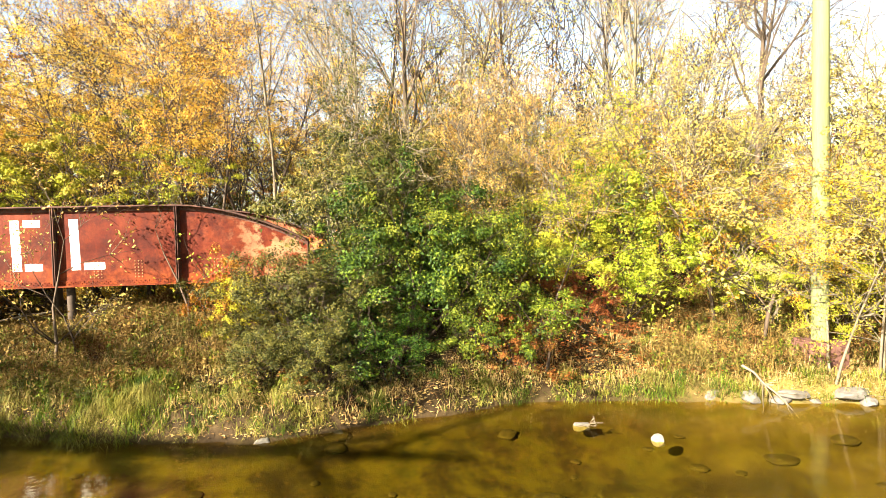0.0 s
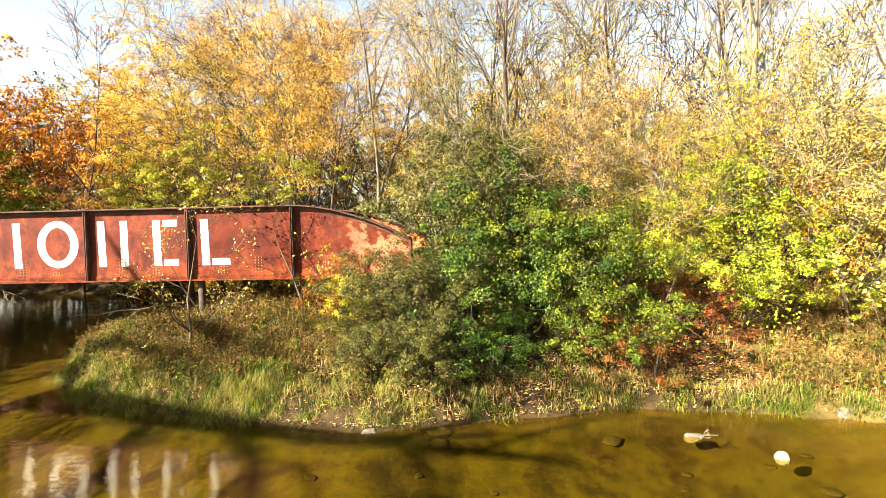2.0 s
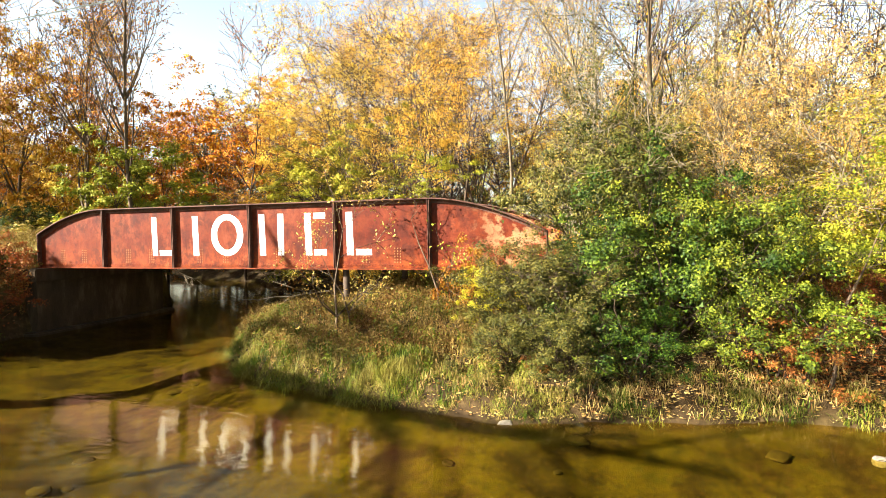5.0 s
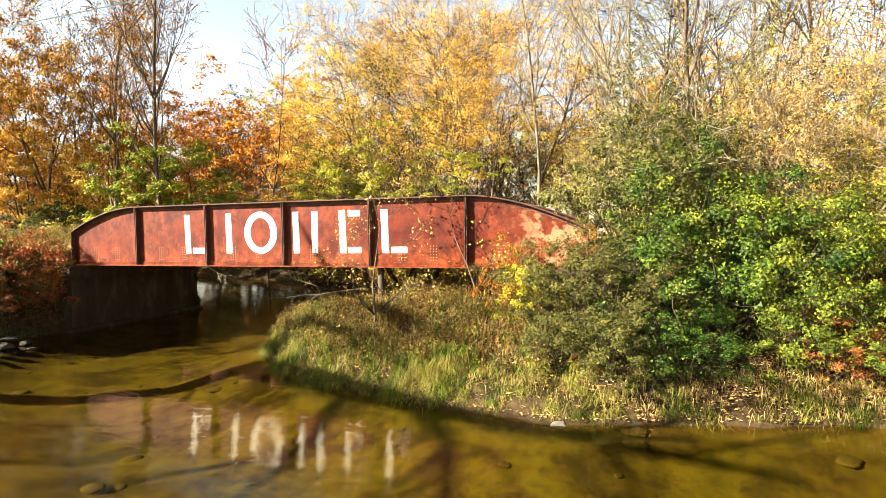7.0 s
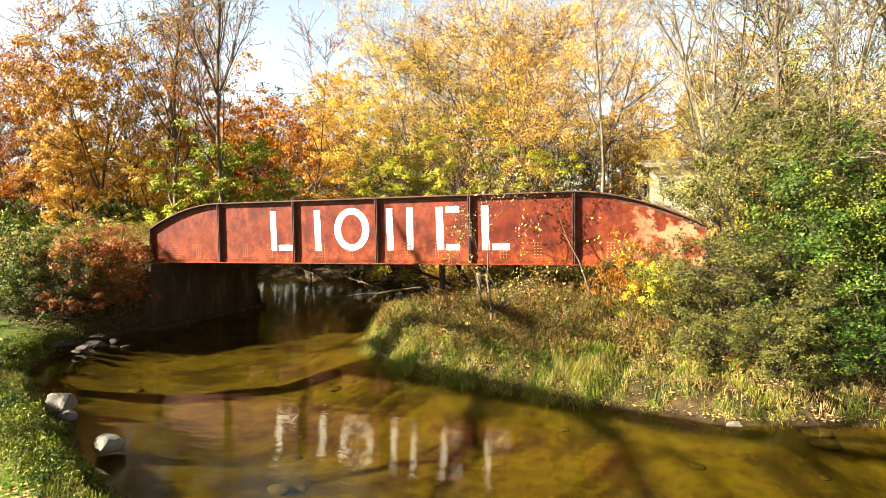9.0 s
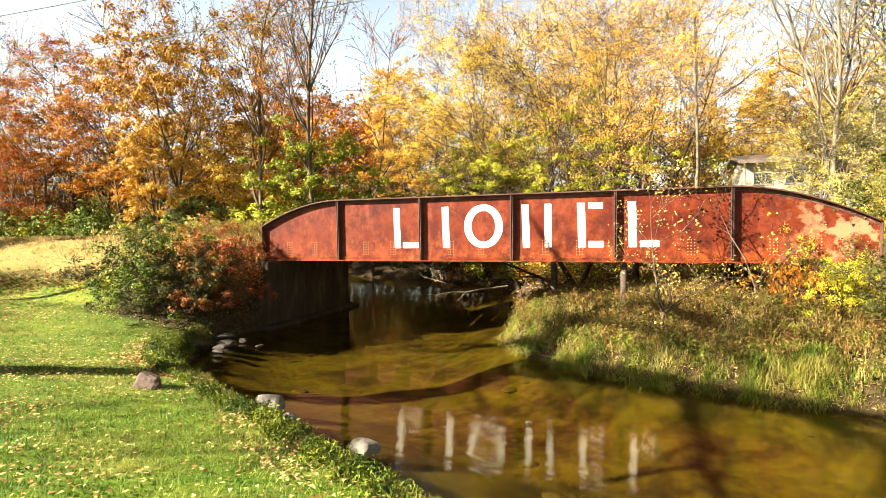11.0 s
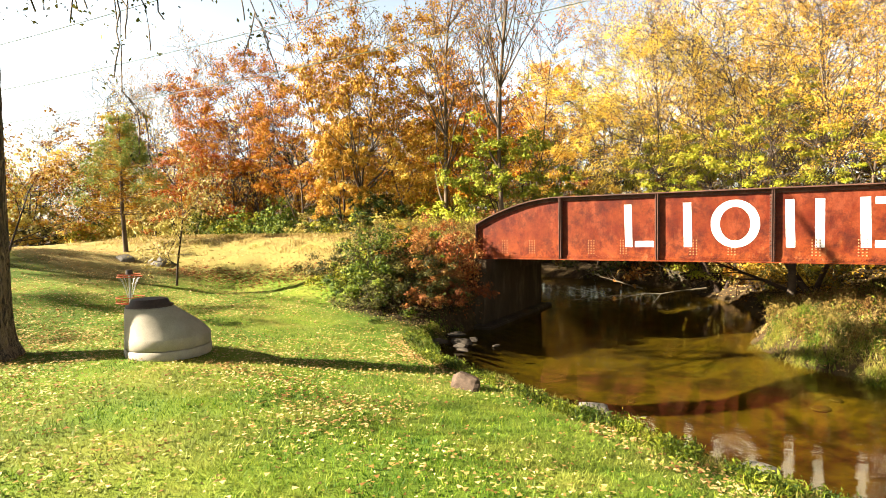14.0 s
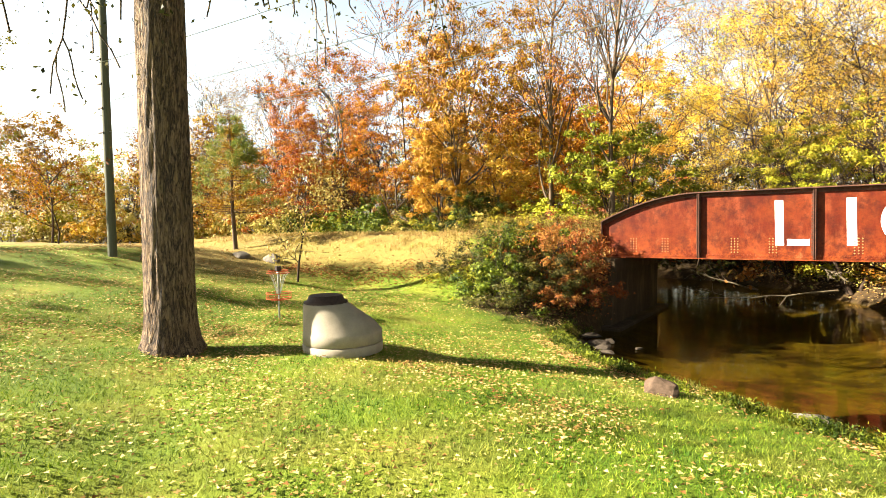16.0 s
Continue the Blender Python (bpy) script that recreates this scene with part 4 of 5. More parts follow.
# trees with places of their own: kind, label, leaves, x, y, size, tall, turn
TREES = [
    (K_BARE[0], "tall bare tree with a straight pale trunk", "rust", -25.7, 21.6, 1.05, 1.2, 0.3),
    (K_BARE[1], "tall bare tree with a few rust leaves", "rust", -22.7, 21.4, 1.0, 1.15, 1.3),
    (K_BROAD[0], "tall tree with orange brown autumn leaves", "rust", -32.0, 22.6, 0.95, 1.3, 0.0),
    (K_BROAD[1], "tree with red orange autumn leaves", "red", -46.0, 23.8, 0.75, 0.95, 0.6),
    (K_BROAD[2], "tree with orange autumn leaves", "orange", -37.2, 23.6, 0.72, 0.95, 2.1),
    (K_ROUND, "small tree with bright yellow leaves", "gold", -32.3, 22.0, 0.85, 1.0, 1.5),
    (K_BROAD[2], "full tree with red orange leaves", "red", -47.5, 22.8, 0.62, 0.9, 3.6),
    (K_BROAD[0], "tree with golden orange autumn leaves", "gold", -29.5, 24.0, 0.72, 1.0, 2.6),
    (K_BROAD[1], "tree with orange autumn leaves", "orange", -27.3, 25.5, 0.75, 1.0, 4.6),
    (K_ROUND, "rounded green tree beside the bridge", "fresh", -22.0, 22.7, 1.05, 0.95, 0.5),
    (K_WILLOW[1], "spreading yellow green tree over the river", "yellowgreen", -13.6, 26.6, 1.0, 1.0, 1.0),
    (K_WILLOW[0], "yellow green tree leaning over the river", "yellowgreen", -12.0, 25.3, 0.85, 0.95, 2.4),
    (K_AIRY[0], "tall tree with golden autumn leaves", "gold", -21.3, 38.5, 1.15, 1.0, 5.0),
    (K_AIRY[1], "tall tree with golden autumn leaves", "gold", -18.0, 37.0, 1.1, 1.0, 0.7),
    (K_BROAD[1], "tree with golden orange autumn leaves", "gold", -24.5, 40.5, 1.0, 1.0, 2.0),
    (K_AIRY[0], "tall tree with golden autumn leaves", "gold", -14.5, 32.5, 1.0, 1.1, 0.2),
    (K_AIRY[1], "tall tree with golden autumn leaves", "gold", -10.8, 29.5, 1.0, 1.05, 1.9),
    (K_AIRY[0], "tall tree with golden autumn leaves", "gold", -7.2, 33.0, 1.0, 1.1, 3.0),
    (K_AIRY[1], "tall tree with golden autumn leaves", "gold", -8.2, 27.4, 0.95, 1.05, 3.5),
    (K_TALL[0], "tall pale tree with thin golden foliage", "gold", -5.2, 28.5, 1.0, 1.0, 2.2),
    (K_BROAD[0], "tree with golden orange autumn leaves behind the house", "gold", -1.0, 46.0, 0.95, 1.0, 0.4),
    (K_BROAD[2], "tree with orange autumn leaves behind the house", "rust", 2.2, 45.0, 0.85, 1.0, 1.9),
    (K_BROAD[1], "tree with golden orange autumn leaves behind the house", "gold", 5.2, 47.0, 0.9, 1.0, 3.1),
    (K_PALE[0], "tall bare tree with a pale trunk", "straw", 1.6, 22.0, 1.0, 1.05, 0.1),
    (K_PALE[1], "tall bare tree with a pale trunk", "straw", -0.6, 23.0, 0.9, 1.0, 1.4),
    (K_BARE[0], "tall bare tree with a dark crooked top", "straw", 6.0, 25.5, 1.0, 1.0, 2.9),
    (K_PALE[1], "tall forked bare pale tree", "straw", 10.2, 20.5, 0.95, 1.0, 0.7),
    (K_PALE[0], "tall bare pale tree with few leaves", "straw", 14.0, 20.0, 1.0, 1.0, 3.4),
    (K_PALE[1], "tall bare pale tree with few leaves", "straw", 3.6, 26.0, 1.0, 1.0, 4.4),
]
for k, label, leaves, x, y, s, tall, turn in TREES:
    k.put("tree", label, "tree", leaves, x, y, turn, s, "", None, tall)

# the woods behind
rw = random.Random(11)
def wood(n, x0, x1, y0, y1, kinds, colours, s0, s1, label):
    for i in range(n):
        x, y = x0 + (x1 - x0) * (i + rw.random()) / n, rw.uniform(y0, y1)
        c, k, a, s = rw.choice(colours), rw.choice(kinds), rw.uniform(0, 6.3), rw.uniform(s0, s1)
        if not in_river(np.array([x]), np.array([y]))[0] and not (-5.8 < x < 1.6 and 27.5 < y < 36):
            k.put("tree", label, "tree", c, x, y, a, s, "trees of the woods")


wood(9, -62, -45, 24, 34, K_BROAD + K_SLENDER, ["orange", "red", "rust", "gold", "gold"], 0.65, 0.9, "woodland tree in autumn leaf")
wood(14, -46, -22, 27, 34, K_SLENDER + K_BARE, ["rust", "rust", "gold"], 0.8, 1.0, "woodland tree in autumn leaf")
wood(10, -22, -3, 36, 46, K_TALL + K_AIRY, ["gold", "gold", "straw", "orange"], 0.9, 1.1, "thin woodland tree with golden leaves")
wood(16, -3, 30, 25, 36, K_SLENDER + K_TALL, ["straw", "gold", "straw"], 0.75, 1.0, "thin woodland tree with few leaves")
wood(12, -170, -62, 36, 80, K_FAR, ["olive", "rust", "gold", "yellowgreen"], 0.8, 1.1, "distant woodland tree in autumn leaf")
wood(12, -50, -28, 42, 52, K_FAR, ["rust", "olive", "orange"], 0.9, 1.1, "woodland tree beyond the river bend")
wood(12, -85, -14, 44, 62, K_FAR, ["gold", "orange", "yellowgreen", "orange", "gold"], 0.8, 1.05, "distant woodland tree in autumn leaf")
wood(24, -16, 70, 40, 60, K_FAR, ["gold", "gold", "straw", "yellow", "yellowgreen"], 0.6, 0.9, "distant woodland tree in autumn leaf")
wood(16, -125, -60, 8, 36, K_FAR, ["olive", "rust", "gold", "yellowgreen", "rust"], 0.7, 1.0, "distant woodland tree in autumn leaf")
wood(5, -66, -50, 26, 34, K_BARE + K_TALL, ["rust", "straw"], 0.8, 1.0, "thin bare woodland tree")
wood(60, -78, -24, 24.5, 36, K_SLENDER, ["rust", "gold", "orange", "olive", "rust"], 0.7, 1.0, "slender dark woodland tree with thin autumn leaves")
wood(34, -20, 32, 27, 42, K_SLENDER, ["gold", "straw", "gold", "yellowgreen"], 0.7, 1.0, "slender dark woodland tree with thin golden leaves")
wood(44, -75, 45, 47, 56, K_FAR, ["rust", "olive", "russet", "gold", "olive"], 0.6, 0.85, "brown woodland tree far behind")
for i, (x, y) in enumerate(((-50, -12.5), (-57, -10.5), (-66, -11))):
    K_BROAD[i].put("tree", "lawn tree with thin golden leaves", "tree", "gold", x, y, i * 1.3, 1.1)
wood(6, 15, 45, 13, 26, K_SCRUB, ["yellowgreen", "straw", "lime"], 0.9, 1.2, "riverside tree with thin leaves")

# shrubs with places of their own
SHRUBS = [
    (K_BIGBUSH[0], "dense dark green bush at the woodland edge", "dark", -31.3, 22.3, 0.72, 1.0),
    # honeysuckle: sun and shade put into the leaf colour, lighter or darker green
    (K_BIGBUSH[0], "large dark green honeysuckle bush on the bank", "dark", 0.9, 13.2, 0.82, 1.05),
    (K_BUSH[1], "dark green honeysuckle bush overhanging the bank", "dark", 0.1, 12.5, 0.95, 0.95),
    (K_BIGBUSH[1], "honeysuckle bush in lighter green for its sunlit side", "green", 2.0, 13.0, 0.72, 1.05),
    (K_BUSH[2], "bush in lighter green for its sunlit side", "green", 2.7, 12.6, 0.66, 1.0),
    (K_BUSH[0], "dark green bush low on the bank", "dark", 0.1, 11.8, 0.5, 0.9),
    (K_BUSH[0], "russet brown shrub low on the bank", "russet", 3.1, 12.3, 0.5, 0.8),
    (K_BUSH[1], "olive bush low on the bank", "olive", -1.2, 11.6, 0.5, 0.9),
    (K_BUSH[2], "olive bush low on the bank", "olive", -2.4, 11.9, 0.5, 0.9),
    (K_BIGBUSH[1], "olive brown bush with small leaves", "olive", -2.0, 13.1, 0.62, 0.85),
    (K_BUSH[0], "olive brown bush with small leaves", "olive", -1.1, 12.3, 0.75, 0.9),
    (K_BIGBUSH[0], "tall olive brown bush behind the honeysuckle", "olive", -0.8, 15.7, 0.85, 1.05),
    (K_SCRUB[2], "tall straw coloured scrub behind the bridge end", "straw", -0.9, 20.8, 0.95, 1.0),
    (K_SCRUB[0], "tall olive scrub behind the bridge end", "olive", -0.2, 23.6, 1.0, 1.0),
    (K_SCRUB[1], "tall olive brown scrub behind the honeysuckle", "olive", 0.7, 16.5, 1.0, 1.0),
    (K_SCRUB[0], "tall tawny scrub on the embankment", "tawny", 2.6, 15.6, 0.75, 1.0),
    (K_BIGBUSH[0], "lime green bush glowing in the sun", "lime", 7.0, 14.2, 0.78, 0.95),
    (K_BUSH[2], "lime green bush glowing in the sun", "lime", 6.0, 13.4, 0.8, 0.9),
    (K_BUSH[0], "yellow leaved bush at the bridge end", "yellow", -3.3, 14.0, 0.42, 1.15),
    (K_SHRUB[0], "small rust leaved bush at the bridge end", "rust", -4.2, 14.6, 0.6, 1.5),
    (K_BUSH[2], "yellow green shrub on the slope", "yellowgreen", 4.3, 14.2, 0.62, 1.0),
    (K_BUSH[0], "russet brown shrub on the slope", "russet", 5.0, 13.2, 0.45, 0.9),
    (K_SCRUB[1], "tawny scrub on the slope", "tawny", 3.7, 15.0, 0.78, 0.95),
    (K_SCRUB[2], "yellow green scrub on the slope", "yellowgreen", 5.4, 15.2, 0.75, 0.9),
    (K_SCRUB[0], "thin scrub with tawny leaves", "tawny", 4.6, 16.6, 0.85, 1.0),
    (K_SCRUB[2], "thin scrub with golden leaves", "gold", 5.9, 16.2, 0.8, 1.0),
    (K_SCRUB[1], "thin straw coloured scrub by the pole", "straw", 8.6, 14.6, 1.0, 1.0),
    (K_SCRUB[2], "thin straw coloured scrub by the pole", "straw", 10.4, 13.6, 1.1, 1.0),
    (K_SCRUB[0], "thin straw coloured scrub by the river", "straw", 12.0, 12.6, 1.0, 1.0),
    (K_SCRUB[2], "thin straw coloured scrub by the river", "straw", 9.4, 15.6, 1.0, 1.0),
    (K_SCRUB[1], "yellow green scrub on the embankment", "yellowgreen", 6.8, 17.0, 0.9, 1.0),
    (K_SCRUB[2], "yellow green scrub on the embankment", "straw", 3.2, 18.0, 0.85, 1.0),
    (K_BIGBUSH[1], "lime green leafy shrub beside the pole", "lime", 9.2, 13.2, 0.42, 0.8),
    (K_BUSH[0], "lime green leafy shrub beside the pole", "yellowgreen", 11.0, 12.6, 0.7, 0.9),
    (K_SCRUB[1], "thin straw coloured scrub before the pole", "straw", 9.5, 10.75, 0.8, 1.0),
    (K_SCRUB[0], "thin yellow leaved scrub before the pole", "yellow", 10.7, 10.7, 0.75, 1.0),
    (K_SHRUB[0], "olive green bush against the abutment", "olive", -24.2, 13.7, 1.05, 0.85),
    (K_SHRUB[1], "green bush against the abutment", "green", -23.3, 13.2, 1.2, 0.95),
    (K_SHRUB[0], "yellow green bush against the abutment", "yellowgreen", -24.3, 12.9, 0.95, 0.85),
    (K_SHRUB[1], "green bush against the abutment", "green", -23.7, 12.6, 0.85, 0.9),
    (K_SHRUB[0], "olive bush hanging over the rocks", "olive", -22.5, 12.7, 0.9, 0.9),
    (K_SHRUB[1], "red brown bush on the abutment", "russet", -22.3, 13.9, 1.0, 0.9),
    (K_SHRUB[0], "red brown bush on the abutment", "vine", -21.6, 14.3, 0.95, 0.95),
    (K_SHRUB[1], "red brown bush low by the rocks", "russet", -21.5, 12.9, 0.65, 0.9),
    (K_SHRUB[0], "red brown bush low by the rocks", "russet", -21.1, 13.8, 0.6, 1.0),
    (K_SHRUB[1], "olive bush beside the abutment", "olive", -22.1, 13.2, 0.85, 0.9),
    (K_SHRUB[0], "rust coloured bush above the abutment", "rust", -22.9, 14.5, 0.8, 0.8),
    (K_SHRUB[1], "rust coloured bush over the abutment", "rust", -22.8, 15.4, 0.6, 0.7),
    (K_SHRUB[0], "straw coloured bush over the abutment", "straw", -22.0, 16.6, 0.55, 0.7),
]
for i, (k, label, leaves, x, y, s, tall) in enumerate(SHRUBS):
    k.put("shrub", label, "shrub", leaves, x, y, i * 1.7, s, "", height_at(x, y) if not (x < -21 and y > 15) else 2.3, tall)
rw = random.Random(12)


def belt(n, line, wide, kinds, colours, s0, s1, label, group):
    """Shrubs along a line, in an uneven row."""
    for i in range(n):
        f = (i + rw.random()) / n * (len(line) - 1)
        k = min(int(f), len(line) - 2)
        x = line[k][0] + (line[k + 1][0] - line[k][0]) * (f - k) + rw.uniform(-wide, wide)
        y = line[k][1] + (line[k + 1][1] - line[k][1]) * (f - k) + rw.uniform(-wide, wide)
        c, kd, a, s = rw.choice(colours), rw.choice(kinds), rw.uniform(0, 6.3), rw.uniform(s0, s1)
        if not in_river(np.array([x]), np.array([y]))[0] and not (-5.8 < x < 1.6 and 27.5 < y < 36):
            kd.put("shrub", label, "shrub", c, x, y, a, s, group, None, rw.uniform(0.8, 1.1))


belt(30, [(-50, 24), (-38, 23.3), (-25, 22.6)], 0.8, K_LOW, ["olive", "straw", "green", "yellowgreen", "green", "yellowgreen"], 0.95, 1.5, "greyish green shrub at the woodland edge", "shrubs at the woodland edge")
belt(26, [(-56, 28), (-25, 26.5)], 1.3, K_FAR, ["rust", "orange", "olive", "rust"], 0.28, 0.42, "rust coloured undergrowth in the woods", "undergrowth shrubs")
belt(40, [(-110, 9), (-80, 16), (-62, 21), (-50, 24.5)], 1.6, K_EDGE, ["olive", "straw", "yellowgreen", "gold"], 1.0, 1.6, "straw coloured shrub at the far wood's edge", "shrubs at the woodland edge")
belt(34, [(-32, 38.5), (-20, 35), (-15, 30.5), (-11.8, 25.5), (-10.5, 22.5)], 1.2, K_UNDER, ["olive", "straw", "gold", "rust", "yellowgreen"], 0.4, 0.8, "olive and straw undergrowth on the far bank", "undergrowth shrubs")
belt(26, [(-30, 41), (-12, 35), (0, 31), (14, 27)], 2.0, K_UNDER, ["straw", "rust", "gold", "olive"], 0.9, 1.5, "straw brown undergrowth in the woods", "undergrowth shrubs")
belt(26, [(-8, 24), (0, 21.5), (8, 20), (18, 17)], 1.6, K_UNDER, ["straw", "rust", "olive", "gold", "yellowgreen"], 0.6, 0.95, "straw brown undergrowth behind the bridge", "undergrowth shrubs")
belt(30, [(-48, 31), (-24, 31), (-22, 38), (-4, 37), (20, 32), (40, 26)], 2.5, K_FAR, ["rust", "olive", "olive", "gold"], 0.35, 0.5, "dense brown thicket in the woods", "undergrowth shrubs")
belt(40, [(-60, 33), (-34, 34), (-26, 46), (-10, 42), (8, 37), (34, 31)], 1.6, K_FAR, ["russet", "olive", "rust", "olive"], 0.3, 0.42, "dense dark brown thicket in the woods", "undergrowth shrubs")
belt(12, [(-54, 43), (-38, 44), (-24, 43)], 1.5, K_FAR, ["rust", "olive"], 0.45, 0.6, "tall brown thicket beyond the river bend", "undergrowth shrubs")
belt(44, [(-64, 42), (-46, 40.5), (-32, 38.5), (-22, 36.5), (-16.5, 32.5), (-12.5, 27.5)], 0.7, K_EDGE, ["russet", "olive", "russet", "olive"], 1.1, 1.8, "dense brown thicket along the upstream bank", "undergrowth shrubs")
belt(16, [(-30, 24.6), (-24.5, 23.4), (-21.8, 22)], 0.3, K_EDGE, ["olive", "russet"], 0.6, 1.0, "brown shrub on the bank behind the abutment", "undergrowth shrubs")
belt(24, [(-112, 15), (-82, 23), (-63, 28.5), (-47, 31)], 1.5, K_FAR, ["olive", "gold", "rust", "yellowgreen", "rust"], 0.5, 0.7, "dense brown and gold thicket in the woods", "undergrowth shrubs")
belt(18, [(-10.6, 13.6), (-8.0, 12.2), (-5, 11.5), (-2.5, 11.2), (0, 11.5)], 0.35, K_LOW, ["green", "olive", "straw", "russet"], 0.13, 0.24, "low leafy plant on the grassy bank", "low plants on the bank")
belt(14, [(9, 13.5), (14, 12.5), (24, 11)], 0.8, K_UNDER + K_SCRUB, ["straw", "yellowgreen", "rust"], 0.6, 1.0, "straw coloured shrub along the river", "undergrowth shrubs")

K_SAPLING[0].put("sapling", "young sapling with rust coloured leaves on the lawn", "sapling", "straw", -31.4, 10.6, 0.4, 1.0)
K_SPRIG.put("sapling", "thin tawny sapling before the bridge", "sapling", "tawny", -7.45, 13.25, 0.4, 0.95)
K_SPRIG.put("sapling", "thin green sapling before the bridge end", "sapling", "fresh", -5.0, 14.9, 1.4, 0.85)
K_SPRIG.put("sapling", "thin sapling before the bridge", "sapling", "straw", -7.1, 13.6, 2.4, 0.65)
K_SAPLING[0].put("sapling", "small bare tree by the utility pole", "sapling", "rust", -36.0, 6.9, 2.4, 1.0)
K_SAPLING[1].put("sapling", "small red leaved tree on the lawn", "sapling", "red", -52, 10.0, 2.4, 1.0)
K_SPRIG.put("sapling", "young forked tree on the bank", "sapling", "yellowgreen", 8.3, 13.0, 1.4, 1.25)
K_SPRIG.put("sapling", "young tree on the bank", "sapling", "straw", 9.1, 12.4, 4.4, 1.2)
K_SPRIG.put("sapling", "thin tree with green leaves", "sapling", "green", 3.6, 12.1, 5.4, 1.0)


def make_vine():
    """Red brown creeper that hangs over the abutment's side and the girder's end."""
    e = thing("vine", "red brown creeper hanging over the abutment", "vine", (-22.4, 14.9, 0.4))
    rnd, rng2 = random.Random(31), np.random.default_rng(31)
    paths, tips = [], []
    for i in range(60):
        x0 = rnd.uniform(-1.9, 1.75)
        top = Vector((x0, rnd.uniform(-0.1, 0.3), rnd.uniform(1.5, 2.75)))
        ln = rnd.uniform(0.4, 1.9) if x0 < 1.2 else rnd.uniform(0.1, 0.5)
        path = []
        for k in range(7):
            q = top + Vector((rnd.uniform(-0.06, 0.06), -0.18 * min(1, k / 2) - rnd.uniform(0, 0.14), -ln * k / 6))
            path.append((q, 0.008))
            tips.append(tuple(q))
        paths.append(path)
    part("stem", mesh_of("stem", *tubes(paths, 3)), DARK_BARK, e)
    part("foliage", quads_mesh("foliage", leaf_quads(rng2, tips, 14, 0.13, 0.085, 0.7), LEAF["vine"]), None, e)


make_vine()


def make_dead_branch(x, y, z, way, ln, seed, label, r=0.03):
    rnd = random.Random(seed)
    paths, tips = [], []
    spec = dict(steps=(6, 4, 3), wobble=(0.12, 0.2, 0.2), rise=(0, 0, 0), kids=(6, 3), **{"from": (0.2, 0.2)}, fork=(0.6, 0.6), ratio=(0.5, 0.5))
    grow(rnd, (0, 0, 0), way, ln, r, 0, spec, paths, tips)
    ob = new("dead_branch", mesh_of("dead_branch", *tubes(paths, 5), PALE_BARK, True))
    ob.location = (x, y, z)
    tagged(ob, label, "branch", "dead branches")


make_dead_branch(-14.95, 15.72, 2.44, (0.75, 0.1, -0.45), 0.9, 3, "pale dead branch hanging under the girder", 0.025)
make_dead_branch(8.0, 10.95, 0.3, (0.9, -0.25, -0.12), 2.2, 4, "pale dead branch on the river's edge", 0.04)
make_dead_branch(7.6, 11.0, 0.7, (0.55, -0.5, -0.4), 1.6, 5, "pale dead branch on the river's edge", 0.035)
make_dead_branch(-14.2, 26.0, 0.5, (-1.0, -0.6, 0.05), 4.5, 6, "dead branch lying across the upstream shallows", 0.05)
make_dead_branch(-17.5, 28.5, 0.1, (-1.0, -0.3, 0.06), 3.5, 8, "dead branch lying across the upstream shallows", 0.05)
make_dead_branch(3.55, 9.95, 0.02, (0.8, -0.4, 0.15), 0.34, 7, "small snag caught on a river rock", 0.012)


def make_leaning_tree(x, y, ways, label):
    """Dark leaning trunks from one root on the bank behind the bridge."""
    z = height_at(x, y)
    e = thing("tree", label, "tree", (x, y, z))
    rnd = random.Random(41)
    spec = dict(least=0.012, steps=(7, 5, 3), wobble=(0.06, 0.16, 0.2), rise=(0.03, 0.02, 0.0), kids=(5, 4), **{"from": (0.3, 0.2)}, fork=(0.6, 0.6), ratio=(0.4, 0.5))
    anchors = []
    for way, ln, r in ways:
        paths, tips = [], []
        grow(rnd, (0, 0, -0.2), way, ln, r, 0, spec, paths, tips)
        part("trunk", mesh_of("trunk", *tubes(paths, 7), None, True), DARK_BARK, e)
        anchors += [tuple(q) for q in tips]
    part("crown", quads_mesh("crown", leaf_clumps(np.random.default_rng(41), anchors, 40, 60, 0.3, 0.11, 0.6, 0.45, 0.6, 0.6, 3), LEAF["yellowgreen"]), None, e)


make_leaning_tree(-10.3, 22.3, (((-0.55, 0.1, 0.75), 4.5, 0.15), ((-0.95, -0.1, 0.22), 4.2, 0.10), ((0.2, 0.1, 0.9), 4.5, 0.11)), "dark leaning tree on the bank behind the bridge")

# ---- posts under the bridge, far houses ----
def make_post(x, y, r):
    z = height_at(x, y)
    ob = new("timber_post", mesh_of("timber_post", *tubes([[(Vector((0, 0, -0.2)), r), (Vector((0.02, 0, (2.6 - z) / 2)), r * 0.97), (Vector((0, 0, 2.6 - z)), r * 0.94), (Vector((0, 0, 2.605 - z)), 0.01)]], 10), TIMBER, True))
    ob.location = (x, y, z)
    tagged(ob, "dark timber post under the far side of the bridge", "post", "timber posts")


for x, y, r in ((-11.07, 20.2, 0.13), (-8.06, 20.2, 0.13), (-4.9, 20.2, 0.13), (-4.4, 20.2, 0.12), (-8.4, 15.9, 0.11)):
    make_post(x, y, r)


